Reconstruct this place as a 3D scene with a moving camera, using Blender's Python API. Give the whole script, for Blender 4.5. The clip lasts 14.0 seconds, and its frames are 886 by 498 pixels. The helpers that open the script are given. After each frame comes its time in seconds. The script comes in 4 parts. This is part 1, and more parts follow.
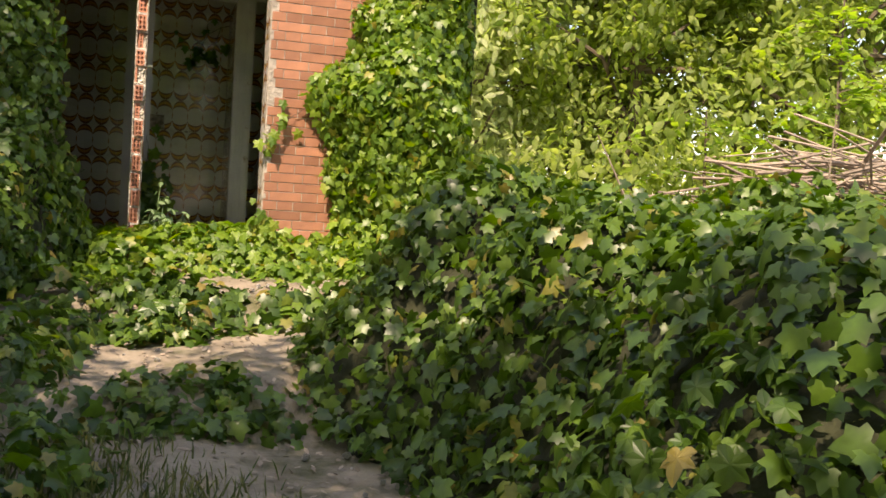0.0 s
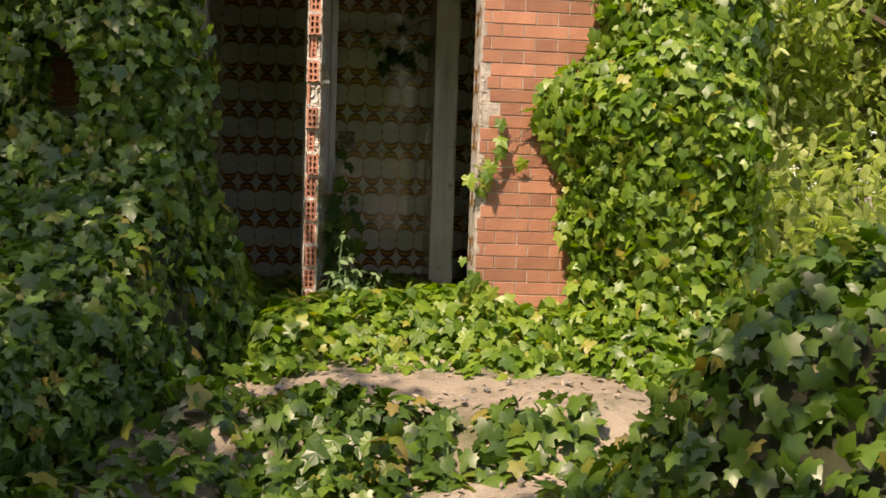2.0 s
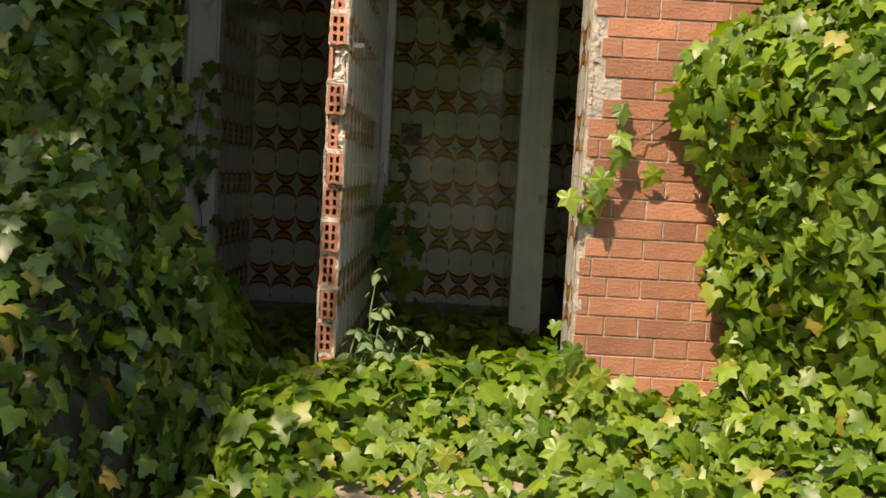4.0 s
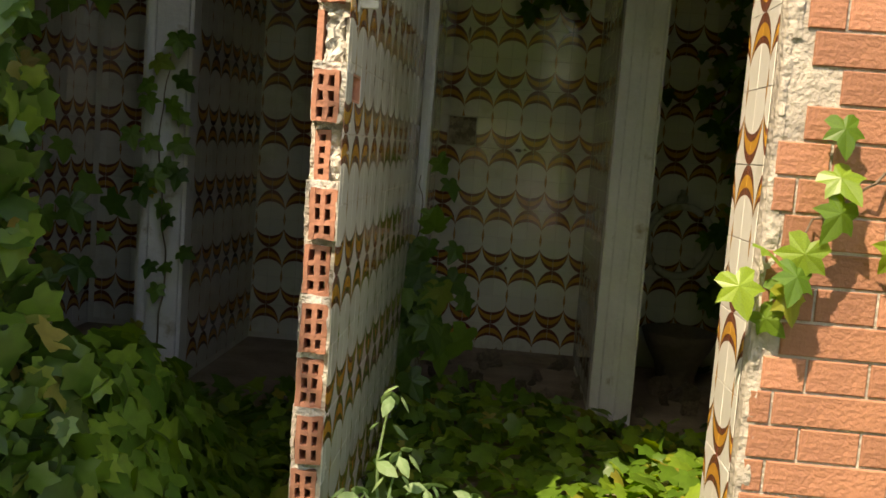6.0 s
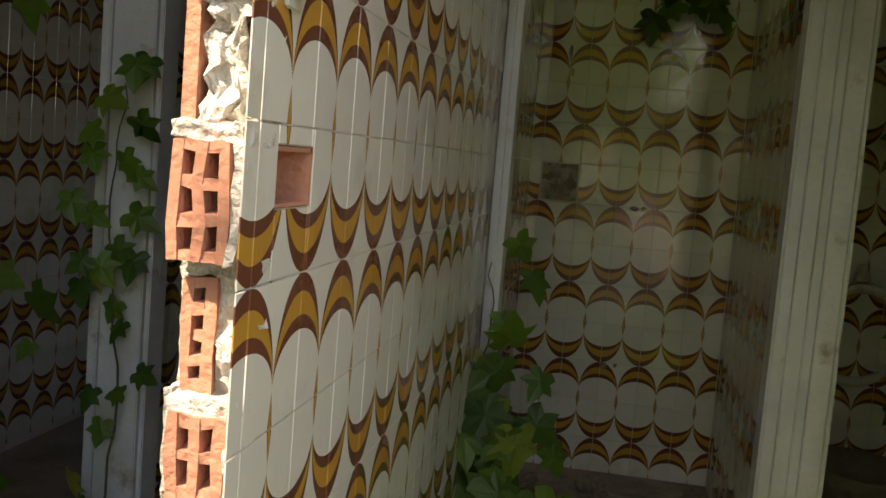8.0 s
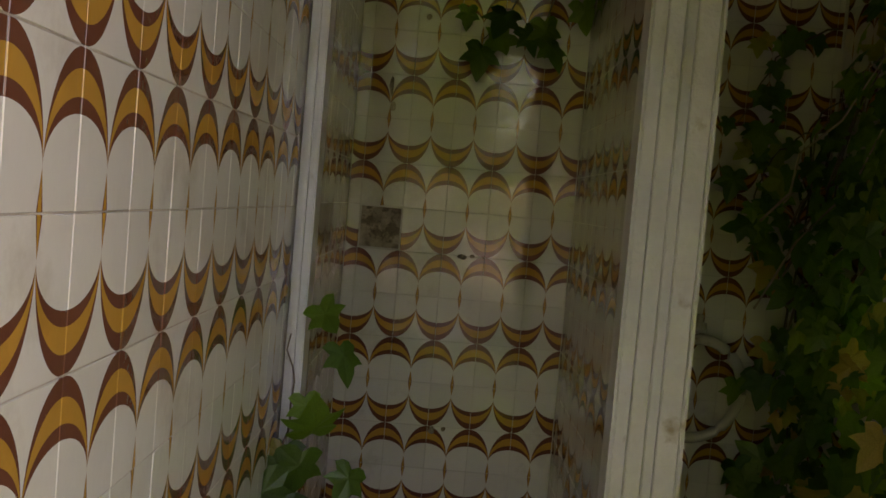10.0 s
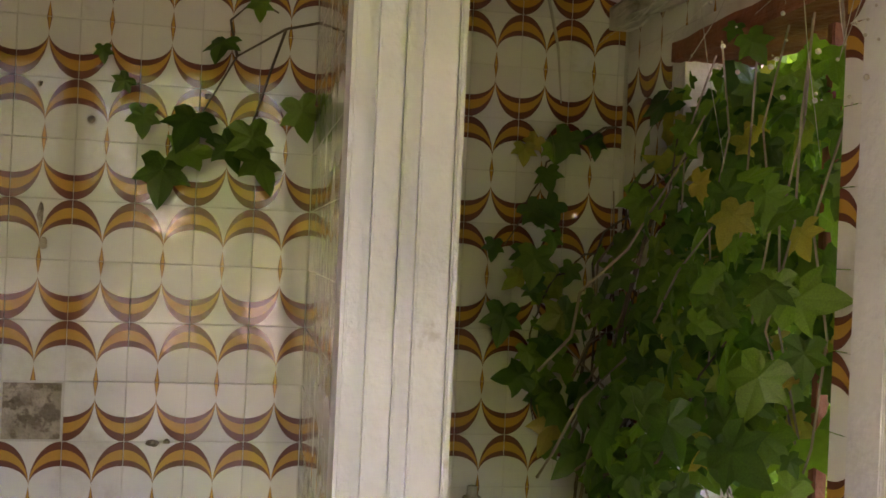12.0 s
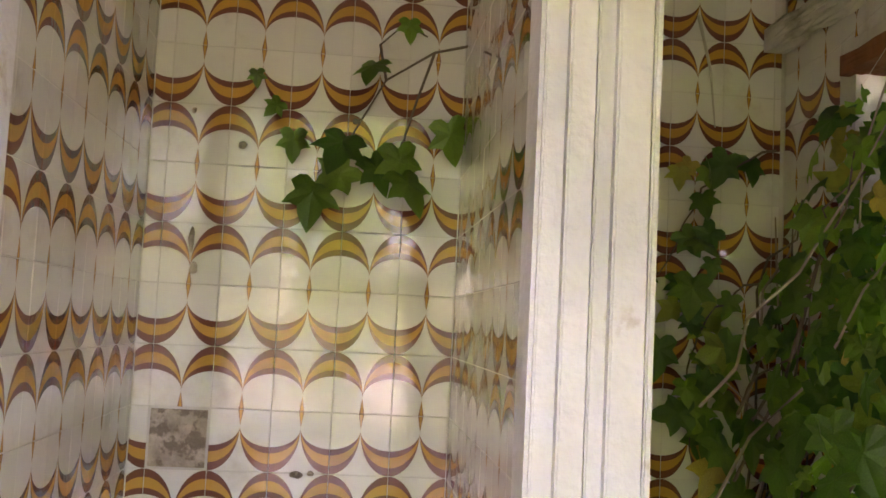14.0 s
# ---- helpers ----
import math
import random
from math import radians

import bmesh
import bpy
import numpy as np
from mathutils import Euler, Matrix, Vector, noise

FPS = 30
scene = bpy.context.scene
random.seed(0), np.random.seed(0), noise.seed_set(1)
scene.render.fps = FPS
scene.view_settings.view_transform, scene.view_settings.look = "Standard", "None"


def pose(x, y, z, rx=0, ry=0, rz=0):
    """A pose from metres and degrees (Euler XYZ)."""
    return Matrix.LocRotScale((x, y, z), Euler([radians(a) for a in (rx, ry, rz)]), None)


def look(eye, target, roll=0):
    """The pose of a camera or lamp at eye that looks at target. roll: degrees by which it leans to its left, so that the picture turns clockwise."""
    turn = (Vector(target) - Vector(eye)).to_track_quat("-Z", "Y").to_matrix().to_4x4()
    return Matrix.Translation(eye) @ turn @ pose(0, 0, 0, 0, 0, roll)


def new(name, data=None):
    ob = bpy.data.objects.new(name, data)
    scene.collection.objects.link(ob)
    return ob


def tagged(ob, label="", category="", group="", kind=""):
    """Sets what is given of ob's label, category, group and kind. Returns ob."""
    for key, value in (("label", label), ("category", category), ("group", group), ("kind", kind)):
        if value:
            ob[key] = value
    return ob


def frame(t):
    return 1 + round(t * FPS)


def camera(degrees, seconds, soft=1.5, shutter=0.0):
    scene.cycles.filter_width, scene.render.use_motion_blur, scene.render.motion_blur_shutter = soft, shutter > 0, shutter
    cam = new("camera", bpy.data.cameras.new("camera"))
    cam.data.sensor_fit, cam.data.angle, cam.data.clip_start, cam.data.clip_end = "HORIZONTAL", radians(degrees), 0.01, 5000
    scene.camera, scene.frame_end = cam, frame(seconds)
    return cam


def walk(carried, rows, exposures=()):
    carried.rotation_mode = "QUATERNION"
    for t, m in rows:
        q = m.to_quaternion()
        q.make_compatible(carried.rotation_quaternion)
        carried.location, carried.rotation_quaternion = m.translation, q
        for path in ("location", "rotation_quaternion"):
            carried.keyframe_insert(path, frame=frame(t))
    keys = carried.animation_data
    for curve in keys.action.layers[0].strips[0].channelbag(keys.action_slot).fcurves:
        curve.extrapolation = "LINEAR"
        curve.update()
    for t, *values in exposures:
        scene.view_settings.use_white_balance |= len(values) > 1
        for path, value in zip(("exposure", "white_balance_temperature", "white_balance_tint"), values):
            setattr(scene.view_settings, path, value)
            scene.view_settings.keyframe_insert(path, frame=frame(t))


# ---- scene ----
cam = camera(50.3, 14.0, soft=1.6)
PATH = [
    (0, (0.138, 0.13, 1.442), (0.744, 2.034, 1.353), 3.5),
    (0.5, (0.14, 0.738, 1.518), (0.544, 2.692, 1.389), 2.2),
    (1, (0.155, 1.253, 1.709), (0.447, 3.225, 1.542), 1.1),
    (1.5, (0.212, 1.645, 1.739), (0.465, 3.622, 1.571), 1.2),
    (2, (0.307, 2.084, 1.806), (0.494, 4.071, 1.662), 1.9),
    (2.5, (0.37, 2.512, 1.844), (0.485, 4.503, 1.694), 3.3),
    (3, (0.369, 2.935, 1.807), (0.448, 4.93, 1.677), 3.6),
    (3.2, (0.418, 3.133, 1.812), (0.466, 5.127, 1.674), 3.3),
    (5.3, (0.515, 4.724, 1.981), (0.456, 6.714, 1.798), 4.1),
    (5.5, (0.502, 4.863, 1.988), (0.428, 6.853, 1.794), 4.4),
    (6, (0.449, 5.279, 2.032), (0.333, 7.264, 1.819), 4.4),
    (6.5, (0.471, 5.598, 1.993), (0.291, 7.578, 1.773), 4.0),
    (7, (0.524, 6.042, 2.102), (0.237, 8.01, 1.889), 4.2),
    (7.5, (0.502, 6.208, 2.159), (0.134, 8.162, 1.944), 4.6),
    (8, (0.421, 6.48, 2.177), (0.081, 8.442, 1.988), 4.7),
    (8.5, (0.419, 6.623, 2.197), (0.146, 8.599, 2.056), 4.9),
    (8.7, (0.43, 6.649, 2.217), (0.199, 8.633, 2.106), 4.6),
    (10.8, (0.451, 7.165, 2.24), (0.641, 9.154, 2.145), 4.4),
    (11, (0.463, 7.27, 2.231), (0.717, 9.252, 2.145), 3.8),
    (11.5, (0.664, 7.553, 2.394), (1.015, 9.519, 2.302), 2.9),
    (12, (0.727, 7.653, 2.573), (1.133, 9.611, 2.579), 2.6),
    (12.2, (0.751, 7.646, 2.626), (1.158, 9.604, 2.682), 2.9),
    (12.5, (0.704, 7.659, 2.604), (1.196, 9.588, 2.797), 2.5),
    (13, (0.685, 7.623, 2.609), (1.277, 9.495, 2.989), 2.7),
    (13.2, (0.682, 7.579, 2.612), (1.268, 9.448, 3.021), 3.1),
    (13.5, (0.682, 7.668, 2.602), (1.144, 9.582, 2.952), 2.4),
    (14, (0.628, 7.767, 2.435), (0.811, 9.752, 2.597), 2.8),
]
EXPOSURES = [(0.0, 1.4, 8600, 23), (3.0, 1.15, 8400, 25), (5.5, 1.4, 9100, 15), (7.5, 2.05, 8800, 21), (8.7, 2.25, 8600, 22), (10.8, 3.05, 8900, 44), (11.6, 4.0, 7800, 53), (12.5, 4.9, 7100, 57), (14.0, 5.15, 7000, 58)]
walk(cam, [(t, look(eye, target, roll)) for t, eye, target, roll in PATH], EXPOSURES)

# ---- light ----
SUN_TO = Vector((-0.45, -0.62, 1.05)).normalized()
world = bpy.data.worlds.new("sky")
scene.world = world
world.use_nodes = True
wn = world.node_tree.nodes
sky = wn.new("ShaderNodeTexSky")
sky.sky_type, sky.sun_disc = "NISHITA", False
sky.sun_elevation = math.asin(SUN_TO.z)
sky.sun_rotation = math.atan2(SUN_TO.x, SUN_TO.y)
world.node_tree.links.new(sky.outputs[0], wn["Background"].inputs[0])
wn["Background"].inputs[1].default_value = 0.15
sun = new("sun", bpy.data.lights.new("sun", "SUN"))
sun.data.energy, sun.data.angle, sun.data.color = 3.1, radians(0.55), (1.0, 0.94, 0.84)
sun.matrix_world = look(SUN_TO * 30, (0, 0, 0))


# ---- materials ----
def material(name, base, rough=0.8, vary=0.25, scale=6.0, bump=0.3, fine=60.0, second=None, spec=0.4, island=0.0, thing=0.0, stain=None, stain_scale=1.5, stain_edge=(0.5, 0.62)):
    """A surface with grain and stains at two scales; island, thing: spread of tone from piece to piece."""
    m = bpy.data.materials.new(name)
    m.use_nodes = True
    nt = m.node_tree
    n, li = nt.nodes, nt.links
    b = n["Principled BSDF"]
    co = n.new("ShaderNodeTexCoord")
    big, small = n.new("ShaderNodeTexNoise"), n.new("ShaderNodeTexNoise")
    for tex, sc in ((big, scale), (small, fine)):
        tex.inputs["Scale"].default_value, tex.inputs["Detail"].default_value = sc, 6.0
        li.new(co.outputs["Object"], tex.inputs["Vector"])
    ramp = n.new("ShaderNodeValToRGB")
    c2 = second or tuple(c * (1 - vary) for c in base)
    ramp.color_ramp.elements[0].position, ramp.color_ramp.elements[1].position = 0.32, 0.68
    ramp.color_ramp.elements[0].color, ramp.color_ramp.elements[1].color = (*c2, 1), (*base, 1)
    li.new(big.outputs[0], ramp.inputs[0])
    tone = n.new("ShaderNodeMath")
    tone.operation = "MULTIPLY_ADD"
    li.new(small.outputs[0], tone.inputs[0])
    tone.inputs[1].default_value, tone.inputs[2].default_value = 0.6 * vary, 1 - 0.3 * vary
    last = tone.outputs[0]
    for spread, node, out in ((island, "ShaderNodeNewGeometry", "Random Per Island"), (thing, "ShaderNodeObjectInfo", "Random")):
        if spread:
            src, mul = n.new(node), n.new("ShaderNodeMath")
            mul.operation = "MULTIPLY_ADD"
            li.new(src.outputs[out], mul.inputs[0])
            mul.inputs[1].default_value, mul.inputs[2].default_value = 2 * spread, 1 - spread
            both = n.new("ShaderNodeMath")
            both.operation = "MULTIPLY"
            li.new(last, both.inputs[0])
            li.new(mul.outputs[0], both.inputs[1])
            last = both.outputs[0]
    hue = n.new("ShaderNodeHueSaturation")
    li.new(ramp.outputs[0], hue.inputs["Color"])
    li.new(last, hue.inputs["Value"])
    colour = hue.outputs[0]
    if stain:
        st, sr, mx = n.new("ShaderNodeTexNoise"), n.new("ShaderNodeValToRGB"), n.new("ShaderNodeMixRGB")
        st.inputs["Scale"].default_value, st.inputs["Detail"].default_value, st.inputs["Roughness"].default_value = stain_scale, 8.0, 0.65
        li.new(co.outputs["Object"], st.inputs["Vector"])
        li.new(st.outputs[0], sr.inputs[0])
        sr.color_ramp.elements[0].position, sr.color_ramp.elements[1].position = stain_edge
        li.new(sr.outputs[0], mx.inputs[0])
        li.new(colour, mx.inputs[1])
        mx.inputs[2].default_value = (*stain, 1)
        colour = mx.outputs[0]
    li.new(colour, b.inputs["Base Color"])
    b.inputs["Roughness"].default_value, b.inputs["Specular IOR Level"].default_value = rough, spec
    if bump:
        bp = n.new("ShaderNodeBump")
        bp.inputs["Strength"].default_value, bp.inputs["Distance"].default_value = bump, 0.01
        li.new(small.outputs[0], bp.inputs["Height"])
        li.new(bp.outputs[0], b.inputs["Normal"])
    return m


def leaf_material(name, dark, light, gloss=0.35, through_light=0.35, odd=None, odd_share=0.06):
    """A thin leaf: tone by leaf, gloss above, light shining through."""
    m = bpy.data.materials.new(name)
    m.use_nodes = True
    nt = m.node_tree
    n, li = nt.nodes, nt.links
    b, out = n["Principled BSDF"], n["Material Output"]
    geo, info = n.new("ShaderNodeNewGeometry"), n.new("ShaderNodeObjectInfo")
    add, frac = n.new("ShaderNodeMath"), n.new("ShaderNodeMath")
    add.operation, frac.operation = "ADD", "FRACT"
    li.new(geo.outputs["Random Per Island"], add.inputs[0])
    li.new(info.outputs["Random"], add.inputs[1])
    li.new(add.outputs[0], frac.inputs[0])
    ramp = n.new("ShaderNodeValToRGB")
    e = ramp.color_ramp.elements
    e[0].position, e[0].color = 0.0, (*dark, 1)
    e[1].position, e[1].color = 0.95 - odd_share if odd else 1.0, (*light, 1)
    mid = e.new(0.5)
    mid.color = tuple((a * 0.6 + c * 0.4) for a, c in zip(dark, light)) + (1,)
    if odd:
        o = e.new(1.0)
        o.color = (*odd, 1)
    li.new(frac.outputs[0], ramp.inputs[0])
    co, tex = n.new("ShaderNodeTexCoord"), n.new("ShaderNodeTexNoise")
    tex.inputs["Scale"].default_value = 40.0
    li.new(co.outputs["Object"], tex.inputs["Vector"])
    mul = n.new("ShaderNodeMath")
    mul.operation = "MULTIPLY_ADD"
    li.new(tex.outputs[0], mul.inputs[0])
    mul.inputs[1].default_value, mul.inputs[2].default_value = 0.7, 0.65
    hue = n.new("ShaderNodeHueSaturation")
    li.new(ramp.outputs[0], hue.inputs["Color"])
    li.new(mul.outputs[0], hue.inputs["Value"])
    li.new(hue.outputs[0], b.inputs["Base Color"])
    b.inputs["Roughness"].default_value, b.inputs["Specular IOR Level"].default_value = gloss, 0.5
    tr, mix, bright = n.new("ShaderNodeBsdfTranslucent"), n.new("ShaderNodeMixShader"), n.new("ShaderNodeHueSaturation")
    bright.inputs["Saturation"].default_value, bright.inputs["Value"].default_value = 1.15, 1.9
    li.new(hue.outputs[0], bright.inputs["Color"])
    li.new(bright.outputs[0], tr.inputs[0])
    mix.inputs[0].default_value = through_light
    li.new(b.outputs[0], mix.inputs[1])
    li.new(tr.outputs[0], mix.inputs[2])
    li.new(mix.outputs[0], out.inputs["Surface"])
    return m


def tile_material():
    """Glazed tile: brown and ochre crescents about white ovals, printed in the tile's own (u, v)."""
    m = bpy.data.materials.new("glazed_tile")
    m.use_nodes = True
    nt = m.node_tree
    n, li = nt.nodes, nt.links
    b = n["Principled BSDF"]

    def calc(op, a, c=None, d=None):
        node = n.new("ShaderNodeMath")
        node.operation = op
        for k, v in enumerate((a, c, d)):
            if v is None:
                continue
            if isinstance(v, (int, float)):
                node.inputs[k].default_value = v
            else:
                li.new(v, node.inputs[k])
        return node.outputs[0]

    uv, sep = n.new("ShaderNodeUVMap"), n.new("ShaderNodeSeparateXYZ")
    li.new(uv.outputs[0], sep.inputs[0])
    u, v = sep.outputs[0], sep.outputs[1]
    wob = n.new("ShaderNodeTexNoise")
    wob.inputs["Scale"].default_value = 30.0
    off = calc("ABSOLUTE", calc("SUBTRACT", u, 0.5))
    a = calc("SUBTRACT", 0.5, off)
    s = calc("SQRT", calc("MAXIMUM", calc("SUBTRACT", 1.0, calc("MULTIPLY", calc("MULTIPLY", a, a), 4.0)), 0.0004))
    q = calc("DIVIDE", calc("SUBTRACT", v, 0.26), s)
    ramp = n.new("ShaderNodeValToRGB")
    ramp.color_ramp.interpolation = "CONSTANT"
    white, brown, ochre = (0.68, 0.67, 0.61, 1), (0.165, 0.058, 0.034, 1), (0.52, 0.27, 0.05, 1)
    e = ramp.color_ramp.elements
    e[0].position, e[0].color = 0.0, white
    e[1].position, e[1].color = 0.33, brown
    for p, c in ((0.43, ochre), (0.605, brown), (0.735, white)):
        k = e.new(p)
        k.color = c
    li.new(q, ramp.inputs[0])
    w = calc("MULTIPLY", calc("SUBTRACT", 0.26, v), 0.17)
    lens, core = calc("LESS_THAN", off, w), calc("LESS_THAN", off, calc("MULTIPLY", w, 0.62))
    m1, m2, m3 = n.new("ShaderNodeMixRGB"), n.new("ShaderNodeMixRGB"), n.new("ShaderNodeMixRGB")
    li.new(lens, m1.inputs[0])
    li.new(ramp.outputs[0], m1.inputs[1])
    m1.inputs[2].default_value = brown
    li.new(core, m2.inputs[0])
    li.new(m1.outputs[0], m2.inputs[1])
    m2.inputs[2].default_value = ochre
    co, dirt, dr = n.new("ShaderNodeTexCoord"), n.new("ShaderNodeTexNoise"), n.new("ShaderNodeValToRGB")
    geo = n.new("ShaderNodeNewGeometry")
    dirt.inputs["Scale"].default_value, dirt.inputs["Detail"].default_value, dirt.inputs["Roughness"].default_value = 3.2, 9.0, 0.68
    li.new(geo.outputs["Position"], dirt.inputs["Vector"])
    li.new(dirt.outputs[0], dr.inputs[0])
    dr.color_ramp.elements[0].position, dr.color_ramp.elements[1].position = 0.56, 0.86
    dr.color_ramp.elements[0].color, dr.color_ramp.elements[1].color = (1, 1, 1, 1), (0.5, 0.43, 0.32, 1)
    m3.blend_type = "MULTIPLY"
    m3.inputs[0].default_value = 1.0
    li.new(m2.outputs[0], m3.inputs[1])
    li.new(dr.outputs[0], m3.inputs[2])
    info, tone, hue = n.new("ShaderNodeObjectInfo"), n.new("ShaderNodeMath"), n.new("ShaderNodeHueSaturation")
    tone.operation = "MULTIPLY_ADD"
    li.new(info.outputs["Random"], tone.inputs[0])
    tone.inputs[1].default_value, tone.inputs[2].default_value = 0.1, 0.95
    li.new(tone.outputs[0], hue.inputs["Value"])
    li.new(m3.outputs[0], hue.inputs["Color"])
    li.new(hue.outputs[0], b.inputs["Base Color"])
    wave, bp = n.new("ShaderNodeTexNoise"), n.new("ShaderNodeBump")
    wave.inputs["Scale"].default_value, wave.inputs["Detail"].default_value = 26.0, 3.0
    li.new(geo.outputs["Position"], wave.inputs["Vector"])
    li.new(wave.outputs[0], bp.inputs["Height"])
    bp.inputs["Strength"].default_value, bp.inputs["Distance"].default_value = 0.14, 0.004
    li.new(bp.outputs[0], b.inputs["Normal"])
    rr = n.new("ShaderNodeMath")
    rr.operation = "MULTIPLY_ADD"
    li.new(dirt.outputs[0], rr.inputs[0])
    rr.inputs[1].default_value, rr.inputs[2].default_value = 0.22, -0.05
    li.new(rr.outputs[0], b.inputs["Roughness"])
    return m


TILE = tile_material()
GROUT = material("grout", (0.68, 0.66, 0.58), 0.9, 0.3, 5, 0.3)
PLASTER = material("old_plaster", (0.68, 0.65, 0.59), 0.9, 0.35, 3, 0.5, 40, stain=(0.26, 0.23, 0.16), stain_scale=4.0, stain_edge=(0.52, 0.7))
CEILING = material("ceiling_plaster", (0.5, 0.44, 0.3), 0.9, 0.3, 2, 0.4, 40, stain=(0.2, 0.15, 0.06), stain_scale=1.3)
BRICK = material("red_facing_brick", (0.4, 0.184, 0.108), 0.85, 0.4, 9, 0.5, 90, second=(0.3, 0.138, 0.085), thing=0.26)
MORTAR = material("pale_mortar", (0.5, 0.455, 0.385), 0.95, 0.4, 12, 0.9, 70)
LUMP = material("broken_mortar", (0.68, 0.65, 0.58), 0.95, 0.45, 30, 1.0, 130)
HOLLOW = material("hollow_brick_clay", (0.55, 0.25, 0.16), 0.9, 0.3, 14, 0.5, 90, thing=0.15)
PAINT = material("old_white_paint", (0.7, 0.7, 0.69), 0.55, 0.22, 4, 0.35, 50, stain=(0.3, 0.24, 0.15), stain_scale=6.0, stain_edge=(0.6, 0.72))
EARTH = material("trodden_earth", (0.31, 0.265, 0.2), 0.95, 0.5, 3.5, 1.0, 45, second=(0.2, 0.165, 0.12), stain=(0.1, 0.1, 0.05), stain_scale=2.6, stain_edge=(0.5, 0.68))
RUBBLE = material("rubble", (0.3, 0.24, 0.18), 0.95, 0.4, 5, 0.9, 40, thing=0.3)
BARK = material("bark", (0.16, 0.12, 0.085), 0.9, 0.4, 8, 0.9, 40)
STICK = material("dry_sticks", (0.36, 0.29, 0.22), 0.85, 0.4, 8, 0.4, 60, island=0.35)
RUST = material("rusty_wood", (0.27, 0.1, 0.045), 0.85, 0.4, 9, 0.7, 50)
ENAMEL = material("white_enamel", (0.6, 0.6, 0.54), 0.25, 0.1, 4, 0.0, stain=(0.32, 0.27, 0.17), stain_scale=5)
PATCH = material("bare_tile_bed", (0.5, 0.43, 0.32), 0.95, 0.5, 25, 1.0, 120, stain=(0.2, 0.16, 0.11), stain_scale=24.0, stain_edge=(0.48, 0.56))
COBWEB = material("cobweb", (0.5, 0.47, 0.4), 0.9, 0.2, 20, 0.0)
# near-black colour that paints the gloom between leaves onto sheets inside the ivy
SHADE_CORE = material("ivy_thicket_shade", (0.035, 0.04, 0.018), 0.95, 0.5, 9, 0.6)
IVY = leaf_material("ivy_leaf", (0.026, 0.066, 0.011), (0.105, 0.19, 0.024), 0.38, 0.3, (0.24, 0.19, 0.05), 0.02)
# brighter copy of the ivy leaf, with sunlight put into its colour
IVY_LIT = leaf_material("lit_ivy_leaf", (0.06, 0.14, 0.016), (0.2, 0.31, 0.035), 0.42, 0.35, (0.3, 0.26, 0.05), 0.03)
# indoor leaf copy, lightened and more see-through in place of window light
IVY_INDOOR_LIT = leaf_material("indoor_ivy_lit", (0.04, 0.1, 0.018), (0.14, 0.25, 0.04), 0.42, 0.5, (0.36, 0.27, 0.07), 0.06)
WEED = leaf_material("weed_leaf", (0.1, 0.19, 0.08), (0.2, 0.3, 0.13), 0.6, 0.3)
TREE_LEAF = leaf_material("tree_leaf", (0.12, 0.18, 0.04), (0.34, 0.41, 0.11), 0.6, 0.58)
# bright haze is put into this paler, greyer leaf colour
HAZE_LEAF = leaf_material("hazed_tree_leaf", (0.28, 0.33, 0.16), (0.52, 0.56, 0.32), 0.6, 0.62)
FROND = leaf_material("pinnate_leaf", (0.14, 0.24, 0.04), (0.3, 0.42, 0.07), 0.45, 0.45)
GRASS = leaf_material("grass_blade", (0.06, 0.1, 0.03), (0.2, 0.2, 0.08), 0.6, 0.3)


# ---- mesh helpers ----
def mesh_of(name, bm, mat):
    me = bpy.data.meshes.new(name)
    bm.normal_update()
    bm.to_mesh(me)
    bm.free()
    me.materials.append(mat)
    return me


def part(name, bm, mat, parent=None, label="", smooth=False):
    """One mesh object out of a bmesh, under a thing or on its own."""
    ob = new(name, mesh_of(name, bm, mat))
    if smooth:
        ob.data.polygons.foreach_set("use_smooth", [True] * len(ob.data.polygons))
    ob.parent = parent
    if label:
        ob["label"] = label
    return ob


def add_box(bm, x0, x1, y0, y1, z0, z1, bevel=0.0):
    made = bmesh.ops.create_cube(bm, size=1.0, matrix=Matrix.Translation(((x0 + x1) / 2, (y0 + y1) / 2, (z0 + z1) / 2)) @ Matrix.Diagonal((x1 - x0, y1 - y0, z1 - z0, 1)))
    if bevel:
        edges = list({e for v in made["verts"] for e in v.link_edges})
        bmesh.ops.bevel(bm, geom=edges, offset=bevel, segments=2, affect="EDGES")
    return bm


def boxes(*rows, bevel=0.0):
    bm = bmesh.new()
    for r in rows:
        add_box(bm, *r, bevel=bevel)
    return bm


def add_tube(bm, points, radii, sides=6):
    """A tapered tube along points."""
    rings = []
    for k, p in enumerate(points):
        a, c = points[max(k - 1, 0)], points[min(k + 1, len(points) - 1)]
        d = (Vector(c) - Vector(a)).normalized()
        s = d.orthogonal().normalized()
        t = d.cross(s)
        rings.append([bm.verts.new(Vector(p) + radii[k] * (math.cos(2 * math.pi * i / sides) * s + math.sin(2 * math.pi * i / sides) * t)) for i in range(sides)])
    for r0, r1 in zip(rings, rings[1:]):
        for i in range(sides):
            bm.faces.new((r0[i], r0[(i + 1) % sides], r1[(i + 1) % sides], r1[i]))
    bm.faces.new(rings[0][::-1])
    bm.faces.new(rings[-1])


def roughen(bm, amount, scale=8.0, seed=0.0):
    for v in bm.verts:
        v.co += Vector(noise.noise_vector(v.co * scale + Vector((seed, seed, seed)))) * amount


def structure(name, bm, mat, label, category):
    return tagged(part(name, bm, mat), label, category, kind="structure")


